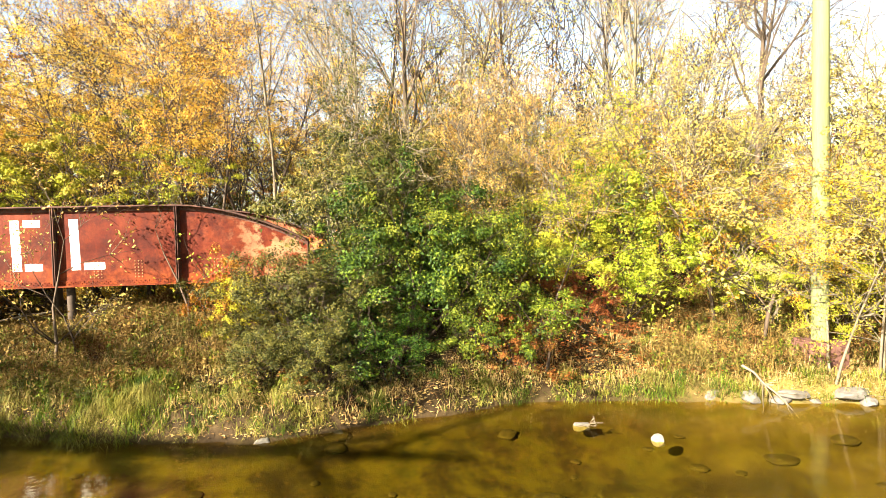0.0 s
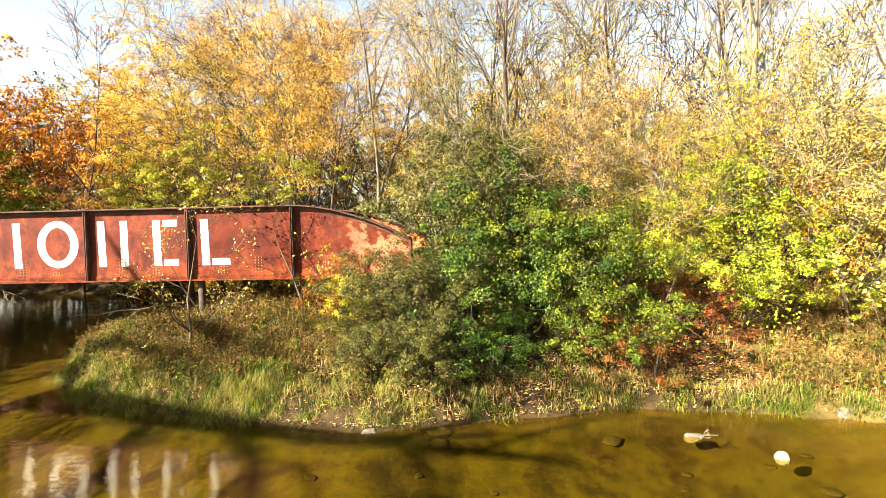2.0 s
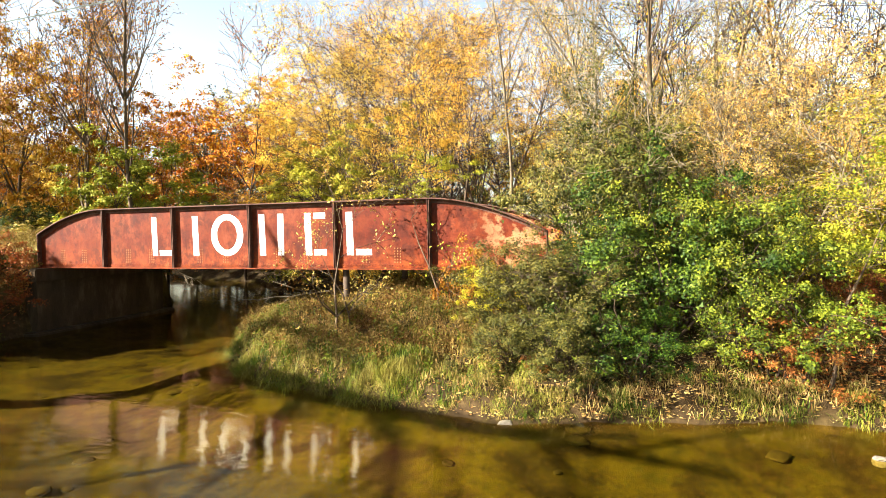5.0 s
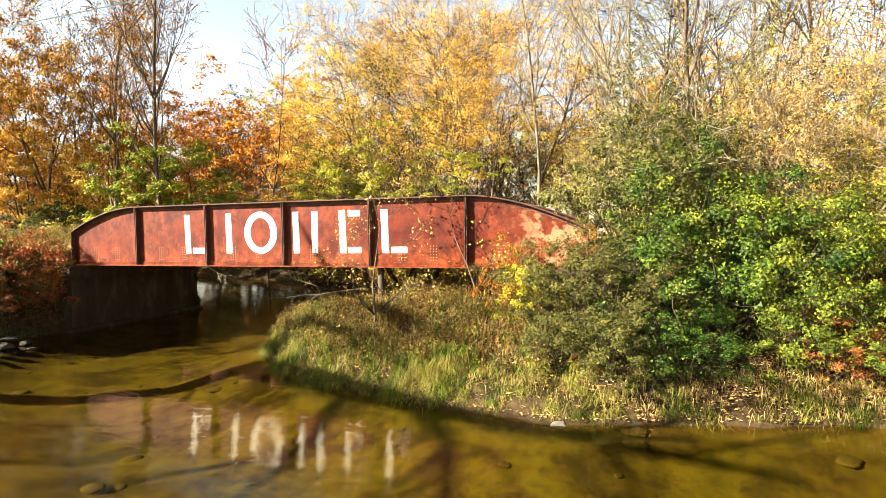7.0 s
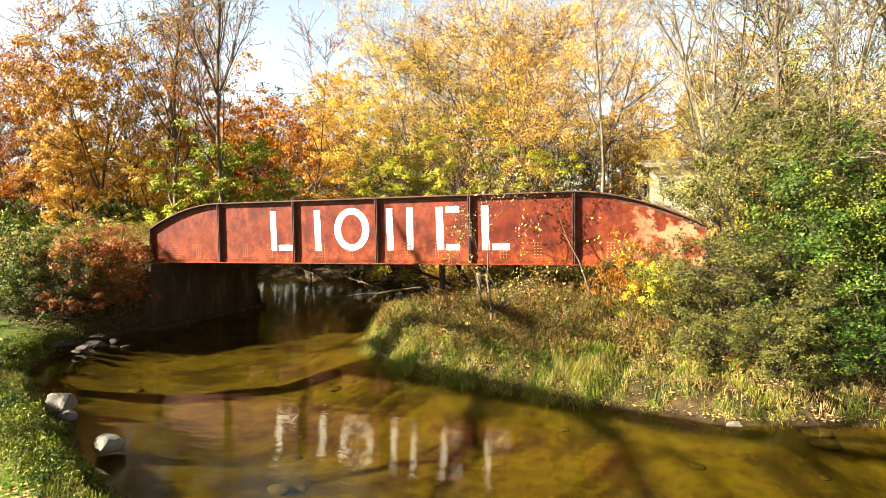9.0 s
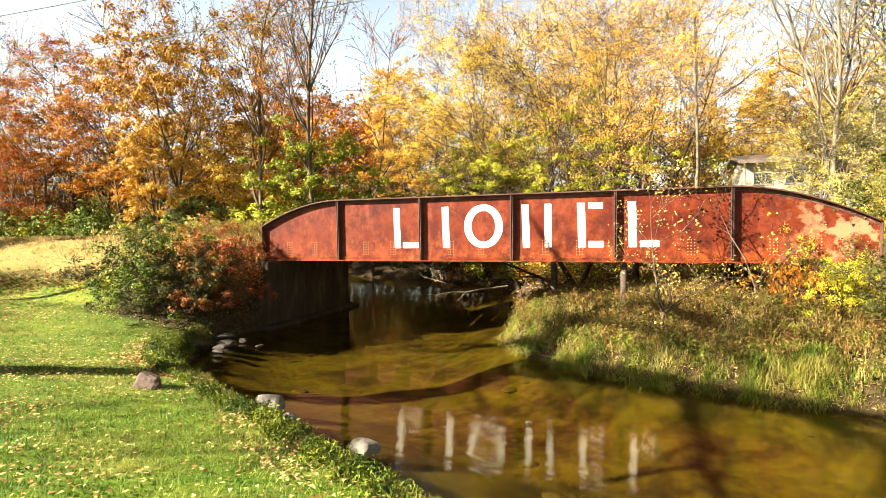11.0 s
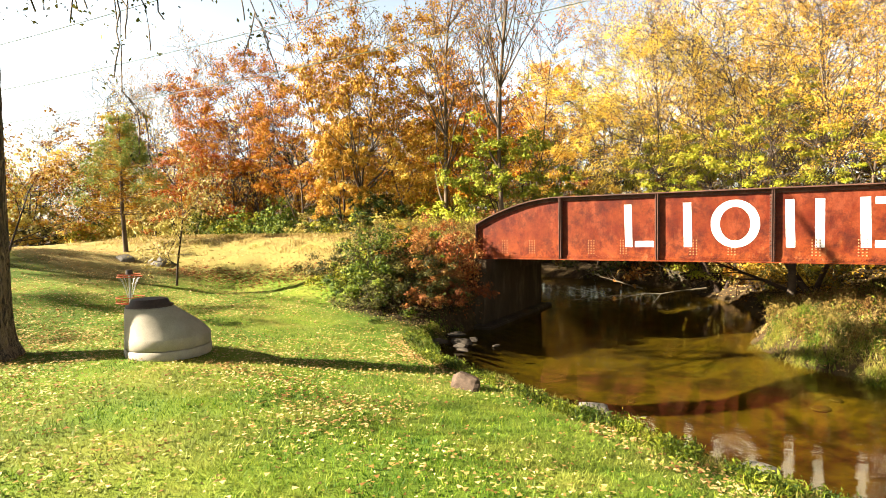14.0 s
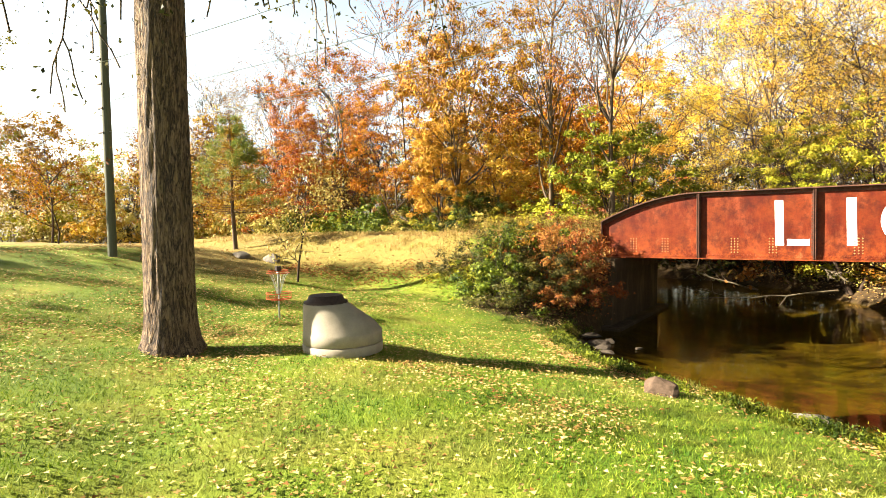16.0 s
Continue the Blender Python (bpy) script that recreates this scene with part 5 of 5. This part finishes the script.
def make_house(name, label, x, y, wide, deep, eaves, ridge, wall, roof):
    z = height_at(x, y)
    e = thing(name, label, "house", (x, y, z))
    t = 0.2
    part("wall", box(-wide / 2, wide / 2, -deep / 2, -deep / 2 + t, -0.3, eaves), wall, e)
    part("wall", box(-wide / 2, wide / 2, deep / 2 - t, deep / 2, -0.3, eaves), wall, e)
    for sx in (-1, 1):
        bm = bmesh.new()
        for x0 in (sx * wide / 2, sx * (wide / 2 - t)):
            bm.faces.new([bm.verts.new((x0, yy, zz)) for yy, zz in ((-deep / 2 + t + 0.003, -0.3), (deep / 2 - t - 0.003, -0.3), (deep / 2 - t - 0.003, eaves), (0, ridge - 0.1), (-deep / 2 + t + 0.003, eaves))])
        part("wall", bm, wall, e)
    for sy in (-1, 1):
        bm = bmesh.new()
        a = [(-wide / 2 - 0.4, sy * (deep / 2 + 0.5), eaves - 0.1), (wide / 2 + 0.4, sy * (deep / 2 + 0.5), eaves - 0.1), (wide / 2 + 0.4, 0, ridge), (-wide / 2 - 0.4, 0, ridge)]
        lo = [bm.verts.new(p) for p in a]
        hi = [bm.verts.new((p[0], p[1], p[2] + 0.16)) for p in a]
        bm.faces.new(lo)
        bm.faces.new(hi)
        for k in range(4):
            bm.faces.new((lo[k], lo[(k + 1) % 4], hi[(k + 1) % 4], hi[k]))
        bmesh.ops.recalc_face_normals(bm, faces=bm.faces[:])
        part("roof", bm, roof, e)
    n = max(2, int(wide / 2.2))
    for k in range(n):
        wx = -wide / 2 + wide * (k + 0.5) / n
        w = part("window", box(wx - 0.45, wx + 0.45, -deep / 2 - 0.04, -deep / 2 - 0.004, eaves - 1.15, eaves - 0.5), wall, e, "white framed window")
        part("pane", box(wx - 0.38, wx + 0.38, -deep / 2 - 0.055, -deep / 2 - 0.043, eaves - 1.08, eaves - 0.57), PANE, w)
    return e


PANE, pt, pp = nodes_of("dark window glass")
pp.inputs["Base Color"].default_value, pp.inputs["Roughness"].default_value = (0.03, 0.035, 0.04, 1), 0.05
SIDING = surface("cream house siding", [(0.3, (0.42, 0.37, 0.28)), (0.7, (0.52, 0.47, 0.37))], 2, 0.8, 0.2, 0.01, (1, 1, 8))
ROOFING = surface("grey shingle roof", [(0.3, (0.17, 0.12, 0.09)), (0.7, (0.28, 0.21, 0.16))], 4, 0.9, 0.4, 0.02)
make_house("house", "cream house with a shallow grey roof behind trees", -1.5, 31.5, 2.7, 4.6, 6.5 - height_at(-1.5, 31.5), 6.9 - height_at(-1.5, 31.5), SIDING, ROOFING)


def furrowed_bark():
    m, t, p = nodes_of("deeply furrowed bark")
    a, b, c = noise_of(t, 9.0, 4, 0.6, (1, 1, 0.2), 0.8), noise_of(t, 21.0, 4, 0.6, (1, 1, 0.14), 0.8), noise_of(t, 60.0, 3, 0.6)
    grooves = mixed(t, 0.45, ramp(t, a, [(0.40, (1, 1, 1)), (0.5, (0, 0, 0)), (0.60, (1, 1, 1))]), ramp(t, b, [(0.38, (1, 1, 1)), (0.5, (0, 0, 0)), (0.62, (1, 1, 1))]))
    col = ramp(t, grooves, [(0.1, (0.018, 0.011, 0.006)), (0.45, (0.095, 0.058, 0.032)), (0.9, (0.22, 0.148, 0.085))])
    col = mixed(t, 0.4, col, ramp(t, c, [(0.3, (0.5, 0.5, 0.5)), (0.7, (1, 1, 1))]), "MULTIPLY")
    t.links.new(col, p.inputs["Base Color"])
    p.inputs["Roughness"].default_value = 0.95
    bumped(t, p, grooves, 1.0, 0.05)
    return m


def make_big_tree():
    """The old lawn tree: furrowed trunk, high limbs, twigs that hang down."""
    x, y = -25.05, 2.13
    z = height_at(x, y)
    e = thing("tree", "big old lawn tree with deeply furrowed grey brown trunk", "tree", (x, y, z))
    n, levels = 96, 60
    verts, faces = [], []
    top = 12.0
    for i in range(levels + 1):
        s = i / levels
        hgt = -0.15 + s * top
        r = 0.47 - 0.003 * hgt + 0.18 * math.exp(-max(hgt, 0) / 0.28)
        cx, cy = -0.022 * hgt * 0.8, 0.012 * hgt
        for k in range(n):
            a = 2 * math.pi * k / n
            q = Vector((math.cos(a) * 5.2, math.sin(a) * 5.2, hgt * 0.9))
            f = abs(noise.noise(q)) + 0.5 * abs(noise.noise(q * 2.1))
            rr = r * (1 + 0.05 * math.sin(5 * a + 1) * math.exp(-max(hgt, 0) / 0.4)) - 0.045 * max(0, 0.32 - f) / 0.32
            verts.append((cx + rr * math.cos(a), cy + rr * math.sin(a), hgt))
    for i in range(levels):
        for k in range(n):
            a, b = i * n + k, i * n + (k + 1) % n
            faces.append((a, b, b + n, a + n))
    bark = furrowed_bark()
    part("trunk", mesh_of("trunk", verts, faces, None, True), bark, e)
    paths, tips = [], []
    spec = dict(steps=(8, 6, 5), wobble=(0.08, 0.16, 0.2), rise=(0.03, -0.04, -0.2), kids=(7, 5), **{"from": (0.3, 0.2)}, fork=(0.7, 0.8), ratio=(0.45, 0.5))
    c = Vector((-0.2, 0.1, 0))

    def shades_bridge(p):
        """Whether a point of the crown casts its shadow on the near girder."""
        far = (15.7 - (p.y + y)) / SUN_DIR.y
        low = p.z + z - far * math.tan(SUN_EL)
        return 2.3 < low < 4.7 and -21.2 < p.x + x + far * SUN_DIR.x < -2.0

    # of several ways in which each limb could have grown, the one that leaves the girder in the sun
    for hgt, way, ln, r in ((8.4, (0.87, -0.49, 0.12), 11, 0.42), (9.5, (-0.9, 0.1, 0.2), 8, 0.24), (10.3, (-0.2, -0.9, 0.6), 8, 0.22), (11.6, (-0.2, -0.7, 0.4), 6, 0.3)):
        best = None
        for seed in range(70, 100):
            pp2, tt2 = [], []
            grow(random.Random(seed), c + Vector((0, 0, hgt)), way, ln, r, 0, spec, pp2, tt2)
            cost = sum(rr for q in pp2 for p, rr in q if shades_bridge(p))
            if best is None or cost < best[0]:
                best = (cost, pp2, tt2)
        paths += best[1]
        tips += [q for q in best[2] if not shades_bridge(q)]
    paths.append([(c + Vector(q), r) for q, r in (((0, 0, 9.4), 0.17), ((0.05, 1.0, 10.2), 0.14), ((0.15, 1.9, 11.0), 0.12), ((0.2, 2.75, 11.55), 0.10), ((0.2, 3.3, 12.2), 0.05), ((0.25, 3.6, 12.9), 0.02))])
    rnd = random.Random(77)
    hang = dict(least=0.012, steps=(7, 7, 5), wobble=(0.12, 0.14, 0.2), rise=(-0.03, -0.28, -0.2), kids=(11, 5), **{"from": (0.25, 0.2)}, fork=(0.7, 0.7), ratio=(0.85, 0.4))
    for hgt, way, ln, r in ((7.4, (0.8, 0.12, 0.3), 4.0, 0.07), (7.2, (0.55, -0.8, 0.25), 4.2, 0.07), (8.3, (0.7, 0.45, 0.1), 4.5, 0.07)):
        grow(rnd, c + Vector((0, 0, hgt)), way, ln, r, 0, hang, paths, tips)
    part("limb", mesh_of("limb", *tubes(paths, 6), None, True), bark, e)
    rng = np.random.default_rng(77)
    a = np.array([tuple(t) for t in tips])
    part("crown", quads_mesh("crown", leaf_quads(rng, a[rng.random(len(a)) < 0.85], 4, 0.14, 0.085, 0.6), LEAF["olive"]), None, e)


make_big_tree()


def make_pine():
    x, y = -39.9, 13.7
    e = thing("pine_tree", "young green brown pine tree on the lawn", "pine tree", (x, y, height_at(x, y) - 0.05))
    rnd = random.Random(9)
    paths, tips, old = [[(Vector((0, 0, 0)), 0.13), (Vector((-0.15, 0, 2)), 0.10), (Vector((-0.25, 0.05, 7.0)), 0.015)]], [], []
    for i in range(95):
        hgt = 1.9 + 4.9 * rnd.random() ** 1.1
        a, ln = rnd.uniform(0, 6.283), 2.5 * (1 - (hgt - 1.6) / 5.6) + 0.25
        p0 = Vector((-0.15 - 0.02 * (hgt - 2), 0, hgt))
        p1 = p0 + Vector((math.cos(a), math.sin(a), 0.05)) * ln * 0.6
        p2 = p0 + Vector((math.cos(a), math.sin(a), 0.22)) * ln
        paths.append([(p0, 0.022), (p1, 0.014), (p2, 0.006)])
        for q in np.linspace(0.25, 1, 9):
            (tips if q > 0.78 - 0.1 * (hgt - 2) else old).append(tuple(p0.lerp(p2, q)))
    part("trunk", mesh_of("trunk", *tubes(paths, 5), None, True), BARK, e)
    part("crown", quads_mesh("crown", leaf_quads(np.random.default_rng(9), tips, 24, 0.10, 0.24, 0, 0.10, 3), LEAF["pine"]), None, e)
    part("old_needles", quads_mesh("old_needles", leaf_quads(np.random.default_rng(8), old, 18, 0.13, 0.26, 0, 0.08, 3), LEAF["rust"]), None, e, "golden brown old needles")


make_pine()

# ---- grasses and fallen leaves ----
def blades(rng, x, y, height, width, lean=0.35, z=None):
    """Short grass blades, one pointed face each."""
    n = len(x)
    z = land(x, y)[0] if z is None else z
    a = rng.uniform(0, 2 * np.pi, n)
    h = height * rng.uniform(0.5, 1.25, n)
    lx, ly = rng.normal(0, lean, n) * h, rng.normal(0, lean, n) * h
    w = width * rng.uniform(0.6, 1.2, n)
    cx, cy = w * np.cos(a), w * np.sin(a)
    q = np.empty((n, 3, 3))
    q[:, 0] = np.stack([x - cx, y - cy, z - 0.02], 1)
    q[:, 1] = np.stack([x + cx, y + cy, z - 0.02], 1)
    q[:, 2] = np.stack([x + lx, y + ly, z + h], 1)
    return q


def scatter(rng, n, x0, x1, y0, y1, keep):
    x, y = rng.uniform(x0, x1, n), rng.uniform(y0, y1, n)
    dl, dr, wet = line_distance(x, y, LEFT_BANK), line_distance(x, y, RIGHT_BANK), in_river(x, y)
    ok = keep(x, y, dl, dr) & ~wet
    return x[ok], y[ok]


def tufts(rng, cx, cy, each, radius, height, width, mound=0.0):
    """Clumps of long grass: blades lean outward from each clump's middle and droop at the tip."""
    n = len(cx) * each
    size = np.repeat(rng.uniform(0.6, 1.35, len(cx)), each)
    a = rng.uniform(0, 2 * np.pi, n)
    r = radius * np.sqrt(rng.random(n)) * size
    x, y = np.repeat(cx, each) + r * np.cos(a), np.repeat(cy, each) + r * np.sin(a)
    z = land(x, y)[0] + mound * size * (1 - (r / (radius * size)) ** 2)
    h = height * size * rng.uniform(0.45, 1.15, n)
    out = (0.35 + 0.65 * r / radius) * rng.uniform(0.5, 1.3, n) * h * (1 + 5 * mound)
    dx, dy = np.cos(a + rng.normal(0, 0.4, n)), np.sin(a + rng.normal(0, 0.4, n))
    w = width * rng.uniform(0.6, 1.3, n)
    sx, sy = -dy * w, dx * w
    p0, p1, p2 = np.stack([x, y, z - 0.03], 1), np.stack([x + dx * out * 0.4, y + dy * out * 0.4, z + h * 0.75], 1), np.stack([x + dx * out, y + dy * out, z + h * rng.uniform(0.1 - 5 * mound, 0.85 - 3 * mound, n)], 1)
    s = np.stack([sx, sy, np.zeros(n)], 1)
    return np.concatenate([np.stack([p0 - s, p0 + s, p1 + s * 0.8, p1 - s * 0.8], 1), np.stack([p1 - s * 0.8, p1 + s * 0.8, p2 + s * 0.1, p2 - s * 0.1], 1)])


def stalks(rng, x, y, height, leaves=12, size=0.075):
    """Withered herbs: a thin stalk each, with small leaves and a feathery head."""
    n = len(x)
    z = land(x, y)[0]
    h = height * rng.uniform(0.55, 1.2, n)
    lx, ly = rng.normal(0, 0.16, n) * h, rng.normal(0, 0.16, n) * h
    a = rng.uniform(0, 2 * np.pi, n)
    c = np.stack([0.005 * np.cos(a), 0.005 * np.sin(a), np.zeros(n)], 1)
    p0, p1 = np.stack([x, y, z - 0.03], 1), np.stack([x + lx, y + ly, z + h], 1)
    stem = np.stack([p0 - c, p0 + c, p1 + c * 0.5, p1 - c * 0.5], 1)
    f = rng.uniform(0.15, 1.0, (n, leaves, 1)) ** 0.7
    at = p0[:, None, :] * (1 - f) + p1[:, None, :] * f
    return np.concatenate([stem, leaf_quads(rng, at.reshape(-1, 3), 1, 0.045, size, 0.3, 0.3)])


def stuff(name, quads, material, label, category):
    tagged(new(name, quads_mesh(name, quads, material)), label, category, kind="stuff")


rng = np.random.default_rng(3)
x, y = scatter(rng, 330000, -31, -8.5, -4, 14, lambda x, y, dl, dr: (dl < dr) & (dl > 0.3 + 0.3 * (0.5 * bumps(1.7 * x, 1.7 * y) + 0.5 * bumps(4.1 * x + 2, 4.1 * y))) & (rng.random(len(x)) < np.clip(5.5 / (0.5 + np.hypot(x + 14.5, y + 1.0)), 0.25, 1)))
stuff("lawn_grass", blades(rng, x, y, 0.06, 0.0075, 0.75), GRASS, "short green mown grass with yellow patches", "grass")
x, y = scatter(rng, 26000, -21, -7, 2, 14, lambda x, y, dl, dr: (dl < dr) & (dl > 0.1) & (dl < 0.85) & (bumps(1.7 * x, 1.7 * y) > -0.4))
stuff("shore_grass", tufts(rng, x[:520], y[:520], 30, 0.17, 0.11, 0.0045, 0.08), TALL_GRASS, "longer grass along the water's edge", "grass")
x, y = scatter(rng, 26000, -21, -8.5, 3, 14, lambda x, y, dl, dr: (dl < dr) & (dl > 0.12) & (dl < 1.0) & (bumps(1.3 * x + 1, 1.3 * y) > -0.15))
stuff("edge_weeds", stalks(rng, x[:1900], y[:1900], 0.17, 11, 0.075), LEAF["green"], "low leafy weeds along the lawn's edge", "weeds")
x, y = scatter(rng, 12000, -12.5, 13, 10, 16, lambda x, y, dl, dr: (dr < np.where((x > -3) & (x < 4), 1.1, 2.0)) & (dr < dl) & (bumps(1.7 * x, 1.7 * y) > 0.28))
stuff("bank_grass", tufts(rng, x[:380], y[:380], 24, 0.2, 0.12, 0.0055, 0.08), TALL_GRASS, "long green and straw coloured grass tufts", "grass")
x, y = scatter(rng, 20000, -12.6, -2.0, 10, 17, lambda x, y, dl, dr: (dr < 1.5) & (dr < dl) & (bumps(1.9 * x, 1.9 * y) > 0.2))
stuff("bank_grass", tufts(rng, x[:210], y[:210], 90, 0.34, 0.15, 0.005, 0.22), TALL_GRASS, "drooping mops of grass on the bank", "grass")
x, y = scatter(rng, 60000, -12.6, 13, 10, 17, lambda x, y, dl, dr: (dr > 0.1) & (dr < 0.4) & (dr < dl) & (bumps(2.3 * x, 2.3 * y) > 0.05))
stuff("bank_grass", tufts(rng, x[:150], y[:150], 44, 0.2, 0.12, 0.005, 0.16), TALL_GRASS, "long grass hanging over the far bank's edge", "grass")
x, y = scatter(rng, 30000, -12.3, 14, 11, 19, lambda x, y, dl, dr: (dr > 0.3) & (dr < 5.5) & (dr < dl) & ((x < -2.5) | (x > 6)) & (bumps(1.2 * x + 3, 1.2 * y) > -0.35))
stuff("leafy_weeds", stalks(rng, x[6300:7700], y[6300:7700], 0.4, 14, 0.10), LEAF["green"], "green leafy weeds on the bank", "weeds")
stuff("dry_weeds", stalks(rng, x[:6300], y[:6300], 0.55, 10, 0.085), WEED, "tall withered brown weeds on the bank", "weeds")
x, y = scatter(rng, 30000, -12.3, 14, 10, 19, lambda x, y, dl, dr: (dr > 0.15) & (dr < 5.5) & (dr < dl) & ((x < -2.5) | (x > 2.5) | (dr < 1.2)))
stuff("bank_grass", tufts(rng, x[:2100], y[:2100], 14, 0.17, 0.2, 0.006, 0.05), DRY_GRASS, "dry straw grass tufts on the bank", "grass")
x, y = scatter(rng, 30000, -12, 10, 18.5, 32, lambda x, y, dl, dr: (dr < dl) & (dr > 0.1) & (bumps(0.8 * x, 0.8 * y) > -0.1))
stuff("bank_grass", tufts(rng, x[:1100], y[:1100], 9, 0.25, 0.4, 0.012), TALL_GRASS, "rough grass on the shore behind the bridge", "grass")
x, y = scatter(rng, 30000, -48, -21, 11.5, 23, lambda x, y, dl, dr: (dl < dr) & (np.abs(y - 19) < 4.2) & (bumps(x, y) > -0.1))
stuff("dry_grass", tufts(rng, x[:1500], y[:1500], 10, 0.2, 0.2, 0.008), DRY_GRASS, "dry straw grass on the embankment", "grass")
x, y = scatter(rng, 9000, -27.5, -21, 14.3, 20, lambda x, y, dl, dr: (dl < dr) & (x < -21.0))
stuff("dry_weeds", stalks(rng, x[:900], y[:900], 0.7, 13), WEED, "withered weeds beside the abutment", "weeds")


def fallen(rng, n, x0, x1, y0, y1, keep, size, up):
    x, y = scatter(rng, n, x0, x1, y0, y1, keep)
    c = np.stack([x, y, np.zeros_like(x)], 1)
    q = (leaf_quads(rng, c, 1, 0.0, size, 0, 0.75, 3) - c[:, None, :]) * np.array([1, 1, 0.35]) + c[:, None, :]
    q[:, :, 2] += land(x, y)[0][:, None] + up
    return q


stuff("fallen_leaves", fallen(rng, 120000, -34, -9, -5, 14, lambda x, y, dl, dr: (dl < dr) & (dl > 0.3) & (bumps(0.6 * x + 2, 0.6 * y) + rng.normal(0, 0.5, len(x)) > 0.0) & (rng.random(len(x)) < np.where((x < -16.5) & (y < 4.5), 1.0, 0.4)), 0.066, 0.045), LITTER, "fallen tan and brown leaves on the grass", "leaves")
stuff("fallen_leaves", fallen(rng, 60000, -21, -8, 2, 13, lambda x, y, dl, dr: (dl < dr) & (dl > 0.15) & (dl < 1.5) & (bumps(0.9 * x, 0.9 * y + 2) + rng.normal(0, 0.4, len(x)) > 0.1), 0.07, 0.06), LITTER, "tan leaves lying along the lawn's edge", "leaves")
stuff("fallen_leaves", fallen(rng, 13000, -34, -24, 10.5, 16, lambda x, y, dl, dr: (dl < dr) & (np.abs(y - 13.4 - 0.22 * (x + 29)) + rng.normal(0, 0.25, len(x)) < 0.55), 0.11, 0.04), LEAF["russet"], "drift of dark brown leaves on the dry bank", "leaves")
stuff("fallen_leaves", fallen(rng, 14000, -46, -25, 3, 20, lambda x, y, dl, dr: (dl < dr), 0.09, 0.03), LITTER, "fallen leaves on the far lawn", "leaves")
stuff("fallen_leaves", fallen(rng, 12000, -26, -17, 1, 14, lambda x, y, dl, dr: (dl < dr) & ((np.hypot(x + 21.5, y - 5.5) + rng.normal(0, 0.8, len(x)) < 2.6) | (dl < 1.0)), 0.06, 0.04), LITTER, "drift of fallen leaves near the concrete cone", "leaves")
stuff("fallen_leaves", fallen(rng, 30000, -12.5, 12, 10, 14, lambda x, y, dl, dr: (dr < dl) & (dr > 0.05) & (dr < 1.6), 0.075, 0.025), LITTER, "fallen tan leaves along the river's edge", "leaves")
stuff("fallen_leaves", fallen(rng, 26000, -12, 14, 10, 21, lambda x, y, dl, dr: (dr < dl) & (dr > 0.2), 0.09, 0.03), LITTER, "fallen brown leaves on the bank", "leaves")
stuff("fallen_leaves", fallen(rng, 9000, 2.4, 9.0, 11.4, 16.5, lambda x, y, dl, dr: (dr < dl) & (dr > 0.5), 0.1, 0.05), LEAF["vine"], "fallen red brown leaves on the slope", "leaves")
stuff("fallen_leaves", fallen(rng, 14000, -18, 6, 20, 34, lambda x, y, dl, dr: (dr < dl) & (dr > 0.1), 0.14, 0.03), LITTER, "fallen leaves on the shore upstream", "leaves")
for i in range(9):
    x = 6.8 + 0.42 * i + rng.uniform(-0.15, 0.15)
    s = rng.uniform(0.25, 0.6)
    stone("rock", "pale broken rock along the river's edge", x, 10.85 - 0.24 * (x - 7) + rng.uniform(-0.05, 0.3), 0.0, s, s * 0.7, s * 0.5, STONE, 200 + i, i)
